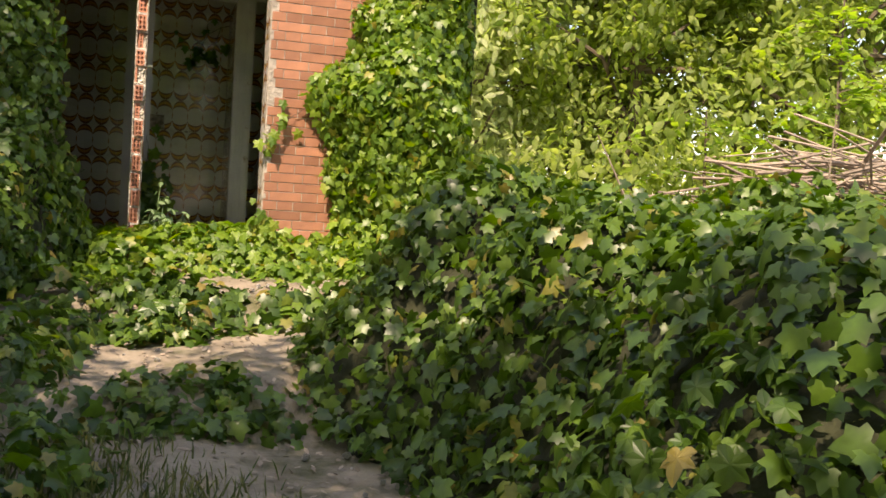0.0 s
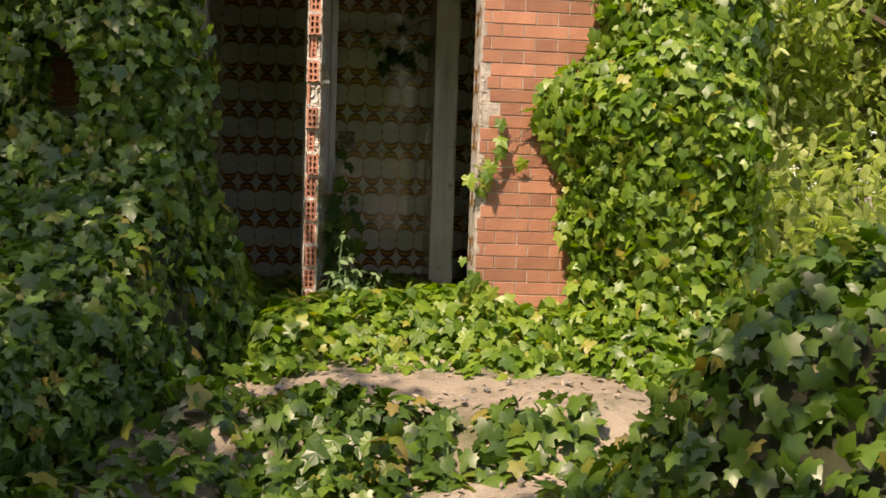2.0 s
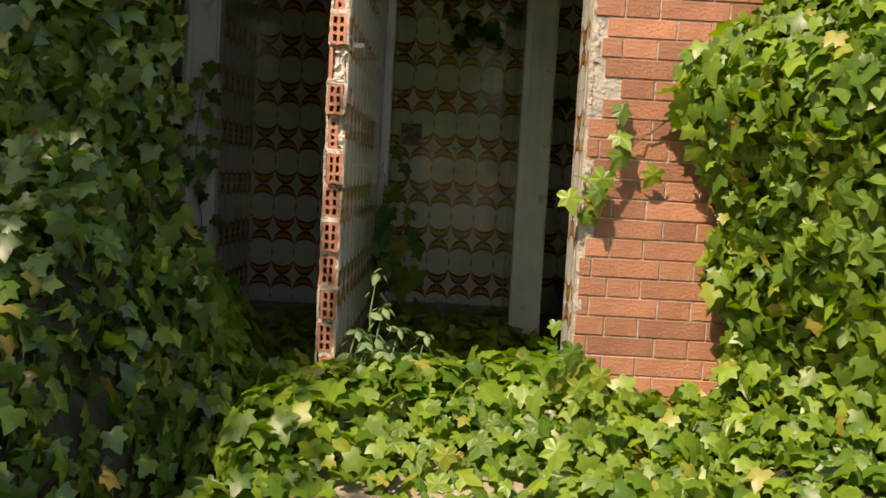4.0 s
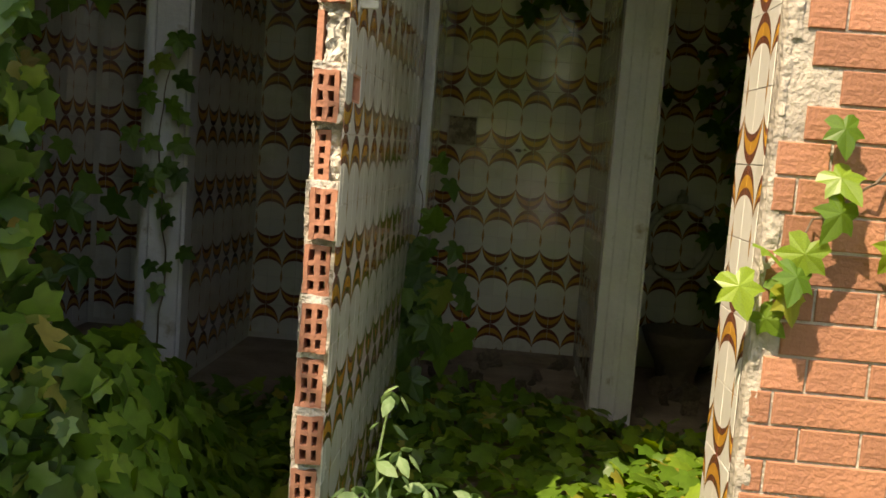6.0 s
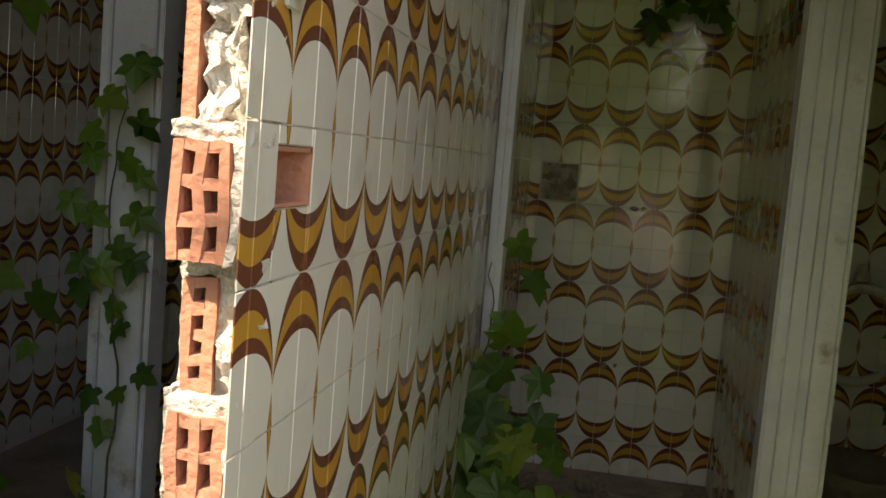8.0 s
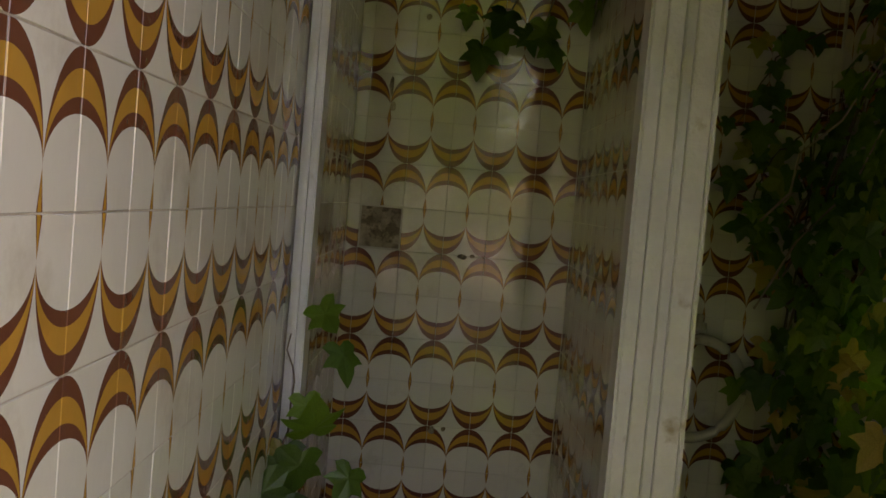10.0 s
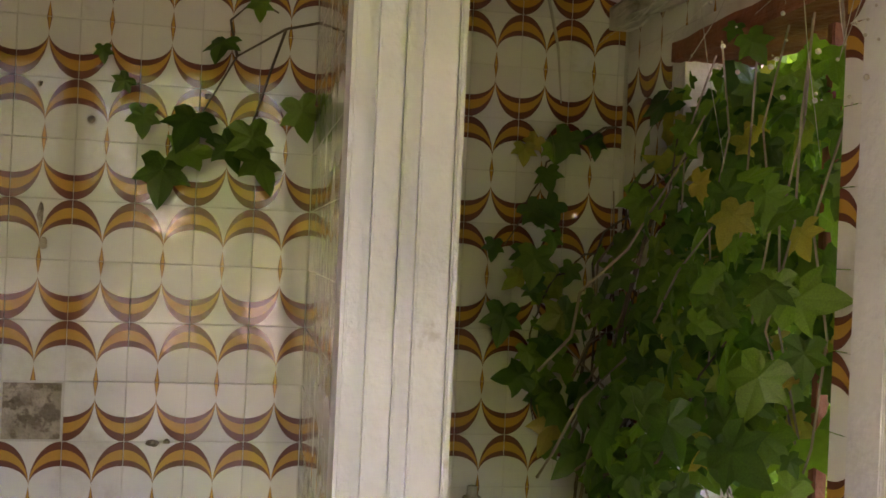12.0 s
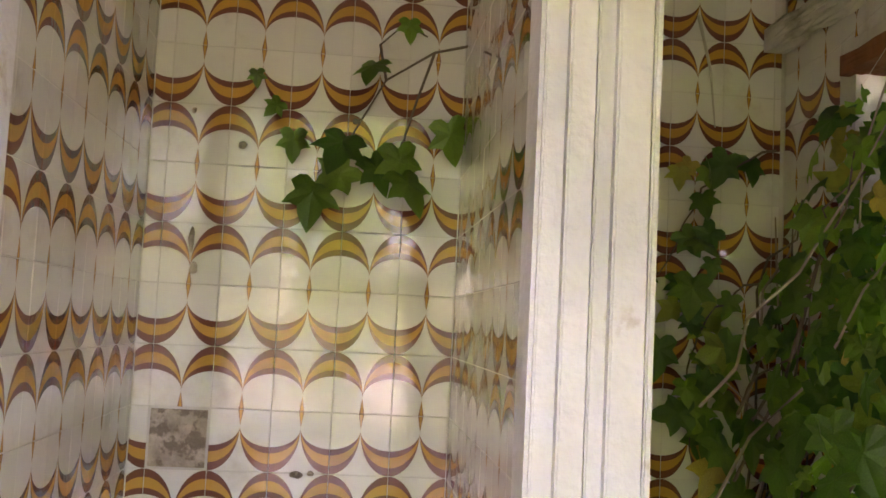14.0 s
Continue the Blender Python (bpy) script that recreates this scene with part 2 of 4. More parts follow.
# ---- leaves ----
def outline_mesh(half, centre):
    """A leaf as a fan: its half outline mirrored, and a raised middle."""
    pts = half + [(-x, y, z) for x, y, z in half[-2:0:-1]]
    verts = np.array([centre] + pts, float)
    n = len(pts)
    tris = np.array([(0, 1 + i, 1 + (i + 1) % n) for i in range(n)])
    return verts, tris


IVY_SHAPE = outline_mesh([(0, 0.0, 0.0), (0.2, 0.12, 0.02), (0.43, 0.03, -0.04), (0.33, -0.16, 0.0), (0.48, -0.42, -0.07), (0.24, -0.5, 0.0), (0.15, -0.7, -0.04), (0, -0.92, -0.12)], (0, -0.24, 0.06))
FINE_SHAPE = outline_mesh([(0, 0.0, 0.02), (0.13, 0.12, 0.03), (0.27, 0.13, 0.01), (0.42, 0.02, -0.05), (0.36, -0.1, -0.01), (0.31, -0.19, 0.01), (0.42, -0.29, -0.03), (0.52, -0.44, -0.09), (0.36, -0.46, -0.03), (0.23, -0.52, 0.01), (0.2, -0.66, -0.02), (0.1, -0.83, -0.08), (0, -0.96, -0.14)], (0, -0.24, 0.07))
OVAL_SHAPE = outline_mesh([(0, 0, 0), (0.24, -0.3, -0.02), (0.2, -0.65, -0.03), (0, -1.0, -0.08)], (0, -0.45, 0.05))
BLADE_SHAPE = (np.array([(-0.05, 0, 0), (0.05, 0, 0), (0.03, 0.6, 0.05), (0, 1.0, 0.2)], float), np.array([(0, 1, 2), (0, 2, 3)]))


def leaf_turns(normals, rng, spread=0.6, droop=1.0):
    """Turns that lay a leaf on each normal, tip down, each a little astray."""
    n = normals + rng.normal(0, spread, normals.shape)
    n /= np.linalg.norm(n, axis=1, keepdims=True) + 1e-9
    down = np.tile((0.0, 0.0, -droop), (len(n), 1)) + rng.normal(0, 0.5, n.shape)
    tip = down - (down * n).sum(1, keepdims=True) * n
    tip /= np.linalg.norm(tip, axis=1, keepdims=True) + 1e-9
    side = np.cross(-tip, n)
    return np.stack([side, -tip, n], axis=2)


def leaf_cloud(name, places, normals, sizes, mat, seed, parent=None, shape=IVY_SHAPE, spread=0.6, droop=1.0):
    """Many leaves in one mesh."""
    rng = np.random.default_rng(seed)
    verts, tris = shape
    turn = leaf_turns(normals, rng, spread, droop)
    v = np.einsum("nij,kj->nki", turn, verts * (1, 1, 1)) * sizes[:, None, None] + places[:, None, :]
    count, k = len(places), len(verts)
    t = (tris[None] + (np.arange(count) * k)[:, None, None]).reshape(-1)
    me = bpy.data.meshes.new(name)
    me.vertices.add(count * k)
    me.vertices.foreach_set("co", v.reshape(-1))
    me.loops.add(len(t))
    me.loops.foreach_set("vertex_index", t)
    me.polygons.add(len(t) // 3)
    me.polygons.foreach_set("loop_start", np.arange(0, len(t), 3))
    me.polygons.foreach_set("loop_total", np.full(len(t) // 3, 3))
    me.update(calc_edges=True)
    me.validate()
    me.materials.append(mat)
    ob = new(name, me)
    ob.parent = parent
    ob["kind"] = "stuff"
    return ob


def shape_mesh(name, shape, mat):
    me = bpy.data.meshes.new(name)
    me.from_pydata([tuple(v) for v in shape[0]], [], [tuple(int(i) for i in t) for t in shape[1]])
    me.materials.append(mat)
    return me


def single_leaves(places, normals, sizes, mesh, parent, seed, spread=0.5, droop=1.0):
    """Leaves that can be picked apart, one object each."""
    rng = np.random.default_rng(seed)
    turn = leaf_turns(normals, rng, spread, droop)
    for p, r, s in zip(places, turn, sizes):
        ob = new("leaf", mesh)
        ob.parent = parent
        ob.matrix_basis = Matrix.Translation(p) @ Matrix(r.tolist()).to_4x4() @ Matrix.Scale(float(s), 4)


def ivy_thing(name, label, places, normals, size, mat, seed, singles=0, near=None, stems=None, spread=0.6, core=None):
    """A growth of ivy: the leaves, stems and a dark sheet standing for inner shade."""
    rng = np.random.default_rng(seed)
    root = tagged(new(name), label, "ivy")
    sizes = rng.uniform(size[0], size[1], len(places)) * rng.choice([0.7, 1.0, 1.0, 1.15], len(places))
    if singles and near is not None:
        order = np.argsort(np.linalg.norm(places - np.array(near), axis=1))[:singles]
        keep = np.ones(len(places), bool)
        keep[order] = False
        single_leaves(places[order], normals[order], sizes[order], shape_mesh("leaf", FINE_SHAPE, mat), root, seed + 1, spread)
        places, normals, sizes = places[keep], normals[keep], sizes[keep]
    leaf_cloud("foliage", places, normals, sizes, mat, seed + 2, root, spread=spread)
    if stems is not None:
        part("stem", stems, BARK, root)
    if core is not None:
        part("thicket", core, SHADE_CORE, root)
    return root


def ease(x):
    x = np.clip(x, 0, 1)
    return x * x * (3 - 2 * x)


# ---- the ground ----
FLOOR_Z, CEIL_Z = 0.95, 3.74


def ground_z(x, y):
    """Height of the ground: a path that climbs by two earth steps to the house."""
    x, y = np.asarray(x, float), np.asarray(y, float)
    z = 0.12 + 0.065 * np.clip(y, -3, 4.3)
    z = z + 0.2 * ease((y - 4.3) / 0.25) + 0.04 * ease((y - 4.6) / 1.0)
    z = z + 0.2 * ease((y - 5.65) / 0.22) + 0.09 * ease((y - 6.5) / 0.6)
    z = z + 0.03 * np.sin(1.7 * x + 0.9 * y) + 0.02 * np.sin(4.1 * x - 2.7 * y)
    return z


def build_ground():
    bm = bmesh.new()
    xs = np.concatenate([np.array([-400, -120, -40, -16, -8]), np.arange(-5, 8.01, 0.16), np.array([10, 14, 20, 40, 120, 400])])
    ys = np.concatenate([np.array([-400, -120, -40, -14, -6]), np.arange(-2, 7.2, 0.12), np.array([7.3, 8, 9, 10, 11, 12, 14, 18, 26, 50, 120, 400])])
    zz = ground_z(xs[None, :], ys[:, None])
    inside = (ys[:, None] > 7.0) & (np.abs(xs[None, :]) < 2.6)
    zz = np.where(ys[:, None] > 7.0, np.minimum(zz, 0.85), zz)
    zz = np.where(inside, 0.8, zz)
    grid = [[bm.verts.new((float(x), float(y), float(zz[j, i]) + 0.03 * noise.noise((x * 3, y * 3, 0)) * (abs(x) < 8))) for i, x in enumerate(xs)] for j, y in enumerate(ys)]
    for j in range(len(ys) - 1):
        for i in range(len(xs) - 1):
            bm.faces.new((grid[j][i], grid[j][i + 1], grid[j + 1][i + 1], grid[j + 1][i]))
    ob = structure("ground", bm, EARTH, "trodden bare earth climbing in two low steps to the house", "ground")
    ob.data.polygons.foreach_set("use_smooth", [True] * len(ob.data.polygons))


build_ground()

# ---- the house: shell ----
BACK_Y, FRAME_Y, FRAME_L, FRONT_Y, END_Y = 10.176, 9.0, 8.74, 7.10, 7.28
RIGHT_X, LEFT_X, BACK_2 = 1.805, -1.72, 10.295
structure("floor", boxes((-2.3, 2.3, 7.12, 10.4, 0.6, FLOOR_Z)), RUBBLE, "broken dirty floor under creeping ivy", "floor")
structure("ceiling", boxes((-2.4, 2.4, 6.95, 10.5, CEIL_Z, CEIL_Z + 0.18)), CEILING, "stained yellowed plaster ceiling", "ceiling")
structure("wall_north", boxes((-2.3, 0.93, BACK_Y + 0.01, BACK_Y + 0.26, 0.7, CEIL_Z - 0.003), (0.93, 2.3, BACK_2 + 0.01, BACK_2 + 0.26, 0.7, CEIL_Z - 0.003)), GROUT, "back wall clad in patterned glazed tiles", "wall")
wall_north = bpy.data.objects["wall_north"]
WIN = (9.2, 9.92, 1.75, 3.12)
wall_east = structure("wall_east", boxes(
    (RIGHT_X + 0.01, RIGHT_X + 0.25, 7.13, WIN[0], 0.7, CEIL_Z - 0.003), (RIGHT_X + 0.01, RIGHT_X + 0.25, WIN[1], BACK_2 + 0.008, 0.7, CEIL_Z - 0.003),
    (RIGHT_X + 0.01, RIGHT_X + 0.25, WIN[0], WIN[1], 0.7, WIN[2]), (RIGHT_X + 0.01, RIGHT_X + 0.25, WIN[0], WIN[1], WIN[3], CEIL_Z - 0.003)), GROUT,
    "tiled side wall with an ivy-choked window opening", "wall")
wall_west = structure("wall_west", boxes((LEFT_X - 0.25, LEFT_X - 0.01, 7.13, BACK_Y + 0.008, 0.7, CEIL_Z - 0.003)), GROUT, "tiled side wall in deep shade", "wall")
JAMB_X, JAMB_L = 0.937, -0.88
wall_south_right = structure("wall_south_right", boxes((JAMB_X + 0.01, 2.3, FRONT_Y + 0.005, FRONT_Y + 0.27, 0.6, CEIL_Z - 0.003)), MORTAR, "red brick front wall beside the missing wall", "wall")
wall_south_left = structure("wall_south_left", boxes((-2.3, JAMB_L - 0.01, FRONT_Y + 0.005, FRONT_Y + 0.27, 0.6, CEIL_Z - 0.003)), MORTAR, "red brick front wall mostly under ivy", "wall")
PART_X0, PART_X1 = 0.028, 0.104
HOLE = (7.342, 7.45, 2.116, 2.178)
partition = structure("wall_partition", boxes((PART_X0, PART_X1, END_Y + 0.07, FRAME_Y + 0.1, 0.7, HOLE[2]), (PART_X0, PART_X1, END_Y + 0.07, FRAME_Y + 0.1, HOLE[3], CEIL_Z - 0.003), (PART_X0, PART_X1, HOLE[1], FRAME_Y + 0.1, HOLE[2], HOLE[3]), (PART_X0, PART_X0 + 0.03, END_Y + 0.07, HOLE[1], HOLE[2], HOLE[3])), MORTAR, "thin hollow-brick partition, torn open at its end", "wall")
wall_stall_left = structure("wall_stall_left", boxes((0.01, 0.094, FRAME_Y + 0.1, BACK_Y + 0.008, 0.7, 3.22)), GROUT, "tiled cubicle wall", "wall")
wall_stall_mid = structure("wall_stall_mid", boxes((0.888, 0.972, FRAME_Y + 0.06, BACK_2 + 0.008, 0.7, 3.22)), GROUT, "thin tiled wall between two cubicles", "wall")
wall_stall_far = structure("wall_stall_far", boxes((-0.935, -0.845, FRAME_L + 0.06, BACK_Y + 0.008, 0.7, 3.12)), GROUT, "thin tiled wall between the other cubicles", "wall")


# ---- door frames ----
def upright(bm, x0, x1, y0, z0, z1, steps=()):
    """A moulded post: a flat board with proud beads along it."""
    add_box(bm, x0, x1, y0, y0 + 0.09, z0, z1, 0.003)
    for a, c, d in steps:
        add_box(bm, a, c, y0 - d, y0 + 0.002, z0, z1, 0.003)


def build_frames():
    spec = {
        "post": (0.861, 1.03, ((0.866, 0.888, 0.012), (0.898, 0.934, 0.022), (0.939, 0.952, 0.01), (0.964, 1.012, 0.02), (1.017, 1.028, 0.01))),
        "left_jamb": (0.107, 0.148, ((0.118, 0.13, 0.018), (0.134, 0.146, 0.01))),
        "right_jamb": (1.742, 1.802, ((1.746, 1.762, 0.012), (1.767, 1.799, 0.018))),
    }
    root = tagged(new("door_frame"), "old white-painted timber door frame with moulded posts and flaking paint", "door frame")
    for nm, (a, c, st) in spec.items():
        bm = bmesh.new()
        upright(bm, a, c, FRAME_Y, FLOOR_Z, 3.228, st)
        part(nm, bm, PAINT, root)
    bm = bmesh.new()
    for a, c in ((0.107, 0.954), (0.958, 1.802)):
        add_box(bm, a, c, FRAME_Y - 0.004, FRAME_Y + 0.09, 3.23, 3.3, 0.003)
        add_box(bm, a + 0.002, c - 0.002, FRAME_Y - 0.024, FRAME_Y - 0.002, 3.25, 3.296, 0.004)
        add_box(bm, a + 0.06, c - 0.06, FRAME_Y - 0.014, FRAME_Y - 0.002, 3.234, 3.246, 0.003)
    add_box(bm, 0.15, 0.859, FRAME_Y + 0.03, FRAME_Y + 0.088, 3.19, 3.229, 0.003)
    part("header", bm, PAINT, root)
    other = tagged(new("door_frame"), "old white-painted timber door frame wound with ivy, in shade", "door frame")
    for a, c in ((-0.902, -0.73), (-1.70, -1.62), (-0.07, 0.022)):
        bm = bmesh.new()
        upright(bm, a, c, FRAME_L, FLOOR_Z, 3.06, ((a + 0.01, a + 0.035, 0.015), (a + 0.045, c - 0.012, 0.02)))
        part("post", bm, PAINT, other)
    part("header", boxes((-1.70, 0.022, FRAME_L - 0.01, FRAME_L + 0.09, 3.062, 3.155), bevel=0.003), PAINT, other)


build_frames()


# ---- trees, hedge and ivy ----
def path_clear(p):
    """Keeps leaves off the walked line."""
    return ~((np.abs(p[:, 0] - 0.12) < 0.34) & (p[:, 1] > -1.0) & (p[:, 1] < 7.0) & (p[:, 2] > 1.15))


def hedge_top(x, y):
    """Surface of the ivy-covered bank beside the path."""
    rise = ease((x - 0.62 - 0.12 * np.sin(2.3 * y)) / 1.15)
    along = ease((5.75 - y) / 1.1) * ease((y + 1.0) / 1.0)
    lump = 0.09 * np.sin(2.1 * x + 1.3 * y) + 0.07 * np.sin(4.7 * y - 1.9 * x)
    return ground_z(x, y) + (1.1 + lump) * rise * along * (1 - 0.07 * y / 5) * (1 - 0.3 * ease((x - 2.8) / 3.0)) + 0.04 * rise


def surface_leaves(height, count, xr, yr, seed, thick=0.16, test=None):
    """Points over a height field, with its normals."""
    rng = np.random.default_rng(seed)
    x, y = rng.uniform(*xr, count), rng.uniform(*yr, count)
    e = 0.06
    gx, gy = (height(x + e, y) - height(x - e, y)) / (2 * e), (height(x, y + e) - height(x, y - e)) / (2 * e)
    steep = np.sqrt(1 + gx**2 + gy**2)
    keep = rng.uniform(0, 3.0, count) < steep
    if test is not None:
        keep &= test(x, y)
    n = np.stack([-gx, -gy, np.ones(count)], 1) / steep[:, None]
    p = np.stack([x, y, height(x, y)], 1) + n * rng.uniform(-thick, 0.03, (count, 1)) + rng.normal(0, 0.01, (count, 3))
    return p[keep], n[keep]


def skin(height, xr, yr, step, sink, test=None):
    """A near-black sheet below a leaf surface, coloured for the shade between leaves."""
    bm = bmesh.new()
    xs, ys = np.arange(xr[0], xr[1], step), np.arange(yr[0], yr[1], step)
    g = [[bm.verts.new((float(x), float(y), float(height(np.array(x), np.array(y))) - sink)) for x in xs] for y in ys]
    for j in range(len(ys) - 1):
        for i in range(len(xs) - 1):
            if test is None or bool(test(np.array(xs[i]), np.array(ys[j]))):
                bm.faces.new((g[j][i], g[j][i + 1], g[j + 1][i + 1], g[j + 1][i]))
    return bm


def build_hedge():
    ok = lambda x, y: hedge_top(x, y) - ground_z(x, y) > 0.07
    p, n = surface_leaves(hedge_top, 88000, (0.55, 6.2), (-0.6, 5.8), 11, 0.14, ok)
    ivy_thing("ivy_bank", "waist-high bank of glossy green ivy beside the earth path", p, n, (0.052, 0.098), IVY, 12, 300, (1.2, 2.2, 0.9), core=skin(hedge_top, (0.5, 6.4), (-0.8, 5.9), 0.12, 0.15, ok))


def wall_ivy(xr, zr, depth, count, seed, edge):
    """Leaves on a bulging curtain in front of the brick front: depth(x, z) out from the wall."""
    rng = np.random.default_rng(seed)
    x, z = rng.uniform(*xr, count), rng.uniform(*zr, count)
    d = depth(x, z)
    e = 0.05
    gx, gz = (depth(x + e, z) - depth(x - e, z)) / (2 * e), (depth(x, z + e) - depth(x, z - e)) / (2 * e)
    n = np.stack([-gx, -np.ones(count), -gz], 1)
    n /= np.linalg.norm(n, axis=1, keepdims=True)
    keep = (d > 0.03) & edge(x, z)
    p = np.stack([x, FRONT_Y - d, z], 1) - n * rng.uniform(-0.03, 0.15, (count, 1))
    return p[keep], n[keep]


# dark sheet behind the wall ivy, its colour standing for shade among the leaves
def curtain(depth, xr, zr, step, sink, edge):
    bm = bmesh.new()
    xs, zs = np.arange(xr[0], xr[1], step), np.arange(zr[0], zr[1], step)
    g = [[bm.verts.new((float(x), FRONT_Y - 0.02 - max(float(depth(np.array([x]), np.array([z]))[0]) - sink, 0.0), float(z))) for x in xs] for z in zs]
    for j in range(len(zs) - 1):
        for i in range(len(xs) - 1):
            if bool(edge(np.array([xs[i]]), np.array([zs[j]]))[0]):
                bm.faces.new((g[j][i], g[j][i + 1], g[j + 1][i + 1], g[j + 1][i]))
    return bm


def left_depth(x, z):
    bank = 1.6 * ease((-0.05 - x) / 1.1) * ease((2.05 - z) / 1.25)
    hang = (0.42 + 0.1 * np.sin(3 * x + 2 * z)) * ease((-0.42 - 0.06 * np.sin(5 * z) - x) / 0.3)
    return bank + hang + 0.05 * np.sin(6 * x - 5 * z)


def right_depth(x, z):
    left = 1.0 + 0.3 * ease((z - 2.3) / 0.35) + 0.16 * ease((1.85 - z) / 0.4) + 0.05 * np.sin(11 * z)
    hang = (0.5 + 0.08 * np.sin(4 * z + 3 * x)) * ease((x - left) / 0.6) * ease((2.45 - x) / 0.35)
    foot = 0.55 * ease((1.2 - z) / 0.45) * ease((x - 0.8) / 0.5) * ease((2.6 - x) / 0.4)
    return hang + foot + 0.03 * np.sin(9 * x + 7 * z)


def build_wall_ivy():
    edge = lambda x, z: (left_depth(x, z) > 0.16) & (z > ground_z(x, FRONT_Y - left_depth(x, z)) - 0.1) & ~((x < -1.05) & (x > -1.32) & (z > 1.75) & (z < 2.6) & (np.sin(9 * z + 5 * x) > -0.2))
    p, n = wall_ivy((-4.2, -0.1), (0.55, 3.9), left_depth, 66000, 21, edge)
    keep = path_clear(p)
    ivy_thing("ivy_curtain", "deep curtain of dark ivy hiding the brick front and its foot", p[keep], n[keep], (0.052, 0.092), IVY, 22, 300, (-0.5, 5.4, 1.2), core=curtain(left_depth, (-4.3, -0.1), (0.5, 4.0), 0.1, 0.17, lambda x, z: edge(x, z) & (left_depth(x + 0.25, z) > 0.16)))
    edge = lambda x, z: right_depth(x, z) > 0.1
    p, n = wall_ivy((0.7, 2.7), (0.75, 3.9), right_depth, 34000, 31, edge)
    ivy_thing("climbing_ivy", "ivy climbing the sunlit red brick pillar", p, n, (0.05, 0.092), IVY_LIT, 32, 300, (1.3, 6.6, 1.8), core=curtain(right_depth, (0.7, 2.7), (0.7, 4.0), 0.1, 0.17, lambda x, z: edge(x, z) & (right_depth(x - 0.15, z) > 0.1)))


def creep(name, label, height, count, xr, yr, seed, mat, size, singles, near, test=None):
    p, n = surface_leaves(height, count, xr, yr, seed, 0.1, test)
    ivy_thing(name, label, p, n, size, mat, seed + 1, singles, near, spread=0.5)


def build_ground_ivy():
    foot = lambda x, y: ground_z(x, y) + (0.02 + 0.2 * ease((y - 6.55 - 0.08 * np.sin(4 * x)) / 0.45)) * ease((x + 0.5) / 0.3)
    creep("ivy_strip", "bright creeping ivy along the foot of the open house", foot, 8000, (-0.45, 2.3), (6.5, 7.4), 41, IVY_LIT, (0.06, 0.105), 250, (0.5, 6.7, 0.95), lambda x, y: y > 6.58 + 0.07 * np.sin(5 * x) + 0.06 * np.sin(13 * x))
    clump = lambda x, y: ground_z(x, y) + 0.2 * np.exp(-((x - 0.12) / 0.34) ** 2 - ((y - 5.72) / 0.28) ** 2) + 0.1 * np.exp(-((x - 0.9) / 0.32) ** 2 - ((y - 5.75) / 0.14) ** 2)
    creep("ivy_clump", "low clump of ivy on the edge of an earth step", clump, 3800, (-0.5, 1.35), (5.4, 6.1), 51, IVY, (0.065, 0.11), 120, (0.1, 5.6, 0.85), lambda x, y: clump(x, y) - ground_z(x, y) > 0.035)
    low = lambda x, y: ground_z(x, y) + 0.12 * np.exp(-((x - 0.25) / 0.5) ** 2 - ((y - 4.38) / 0.16) ** 2)
    creep("ivy_clump", "trailing ivy over the lowest earth step", low, 2600, (-0.7, 0.95), (4.1, 4.75), 61, IVY, (0.06, 0.1), 80, (0.2, 4.4, 0.6), lambda x, y: low(x, y) - ground_z(x, y) > 0.03)
    side = lambda x, y: ground_z(x, y) + 0.16 * ease((-0.14 - 0.08 * np.sin(3 * y) - x) / 0.35)
    creep("ivy_carpet", "ivy carpet beside the path", side, 17000, (-2.6, -0.1), (0.5, 6.3), 71, IVY, (0.06, 0.11), 120, (-0.5, 4.6, 0.7), lambda x, y: side(x, y) - ground_z(x, y) > 0.03)
    # the brighter leaf colour makes up for missing daylight on the floor
    inside = lambda x, y: FLOOR_Z + 0.08 + 0.1 * np.maximum(0, np.sin(2.1 * x + 1.0) * np.sin(3.0 * y)) + 0.1 * ease((7.6 - y) / 0.4)
    creep("ivy_floor_cover", "ivy spreading over the broken floor indoors", inside, 12000, (-1.68, 1.6), (7.25, 8.9), 81, IVY_LIT, (0.065, 0.11), 200, (0.3, 7.6, 1.0))


build_hedge()
build_wall_ivy()
build_ground_ivy()


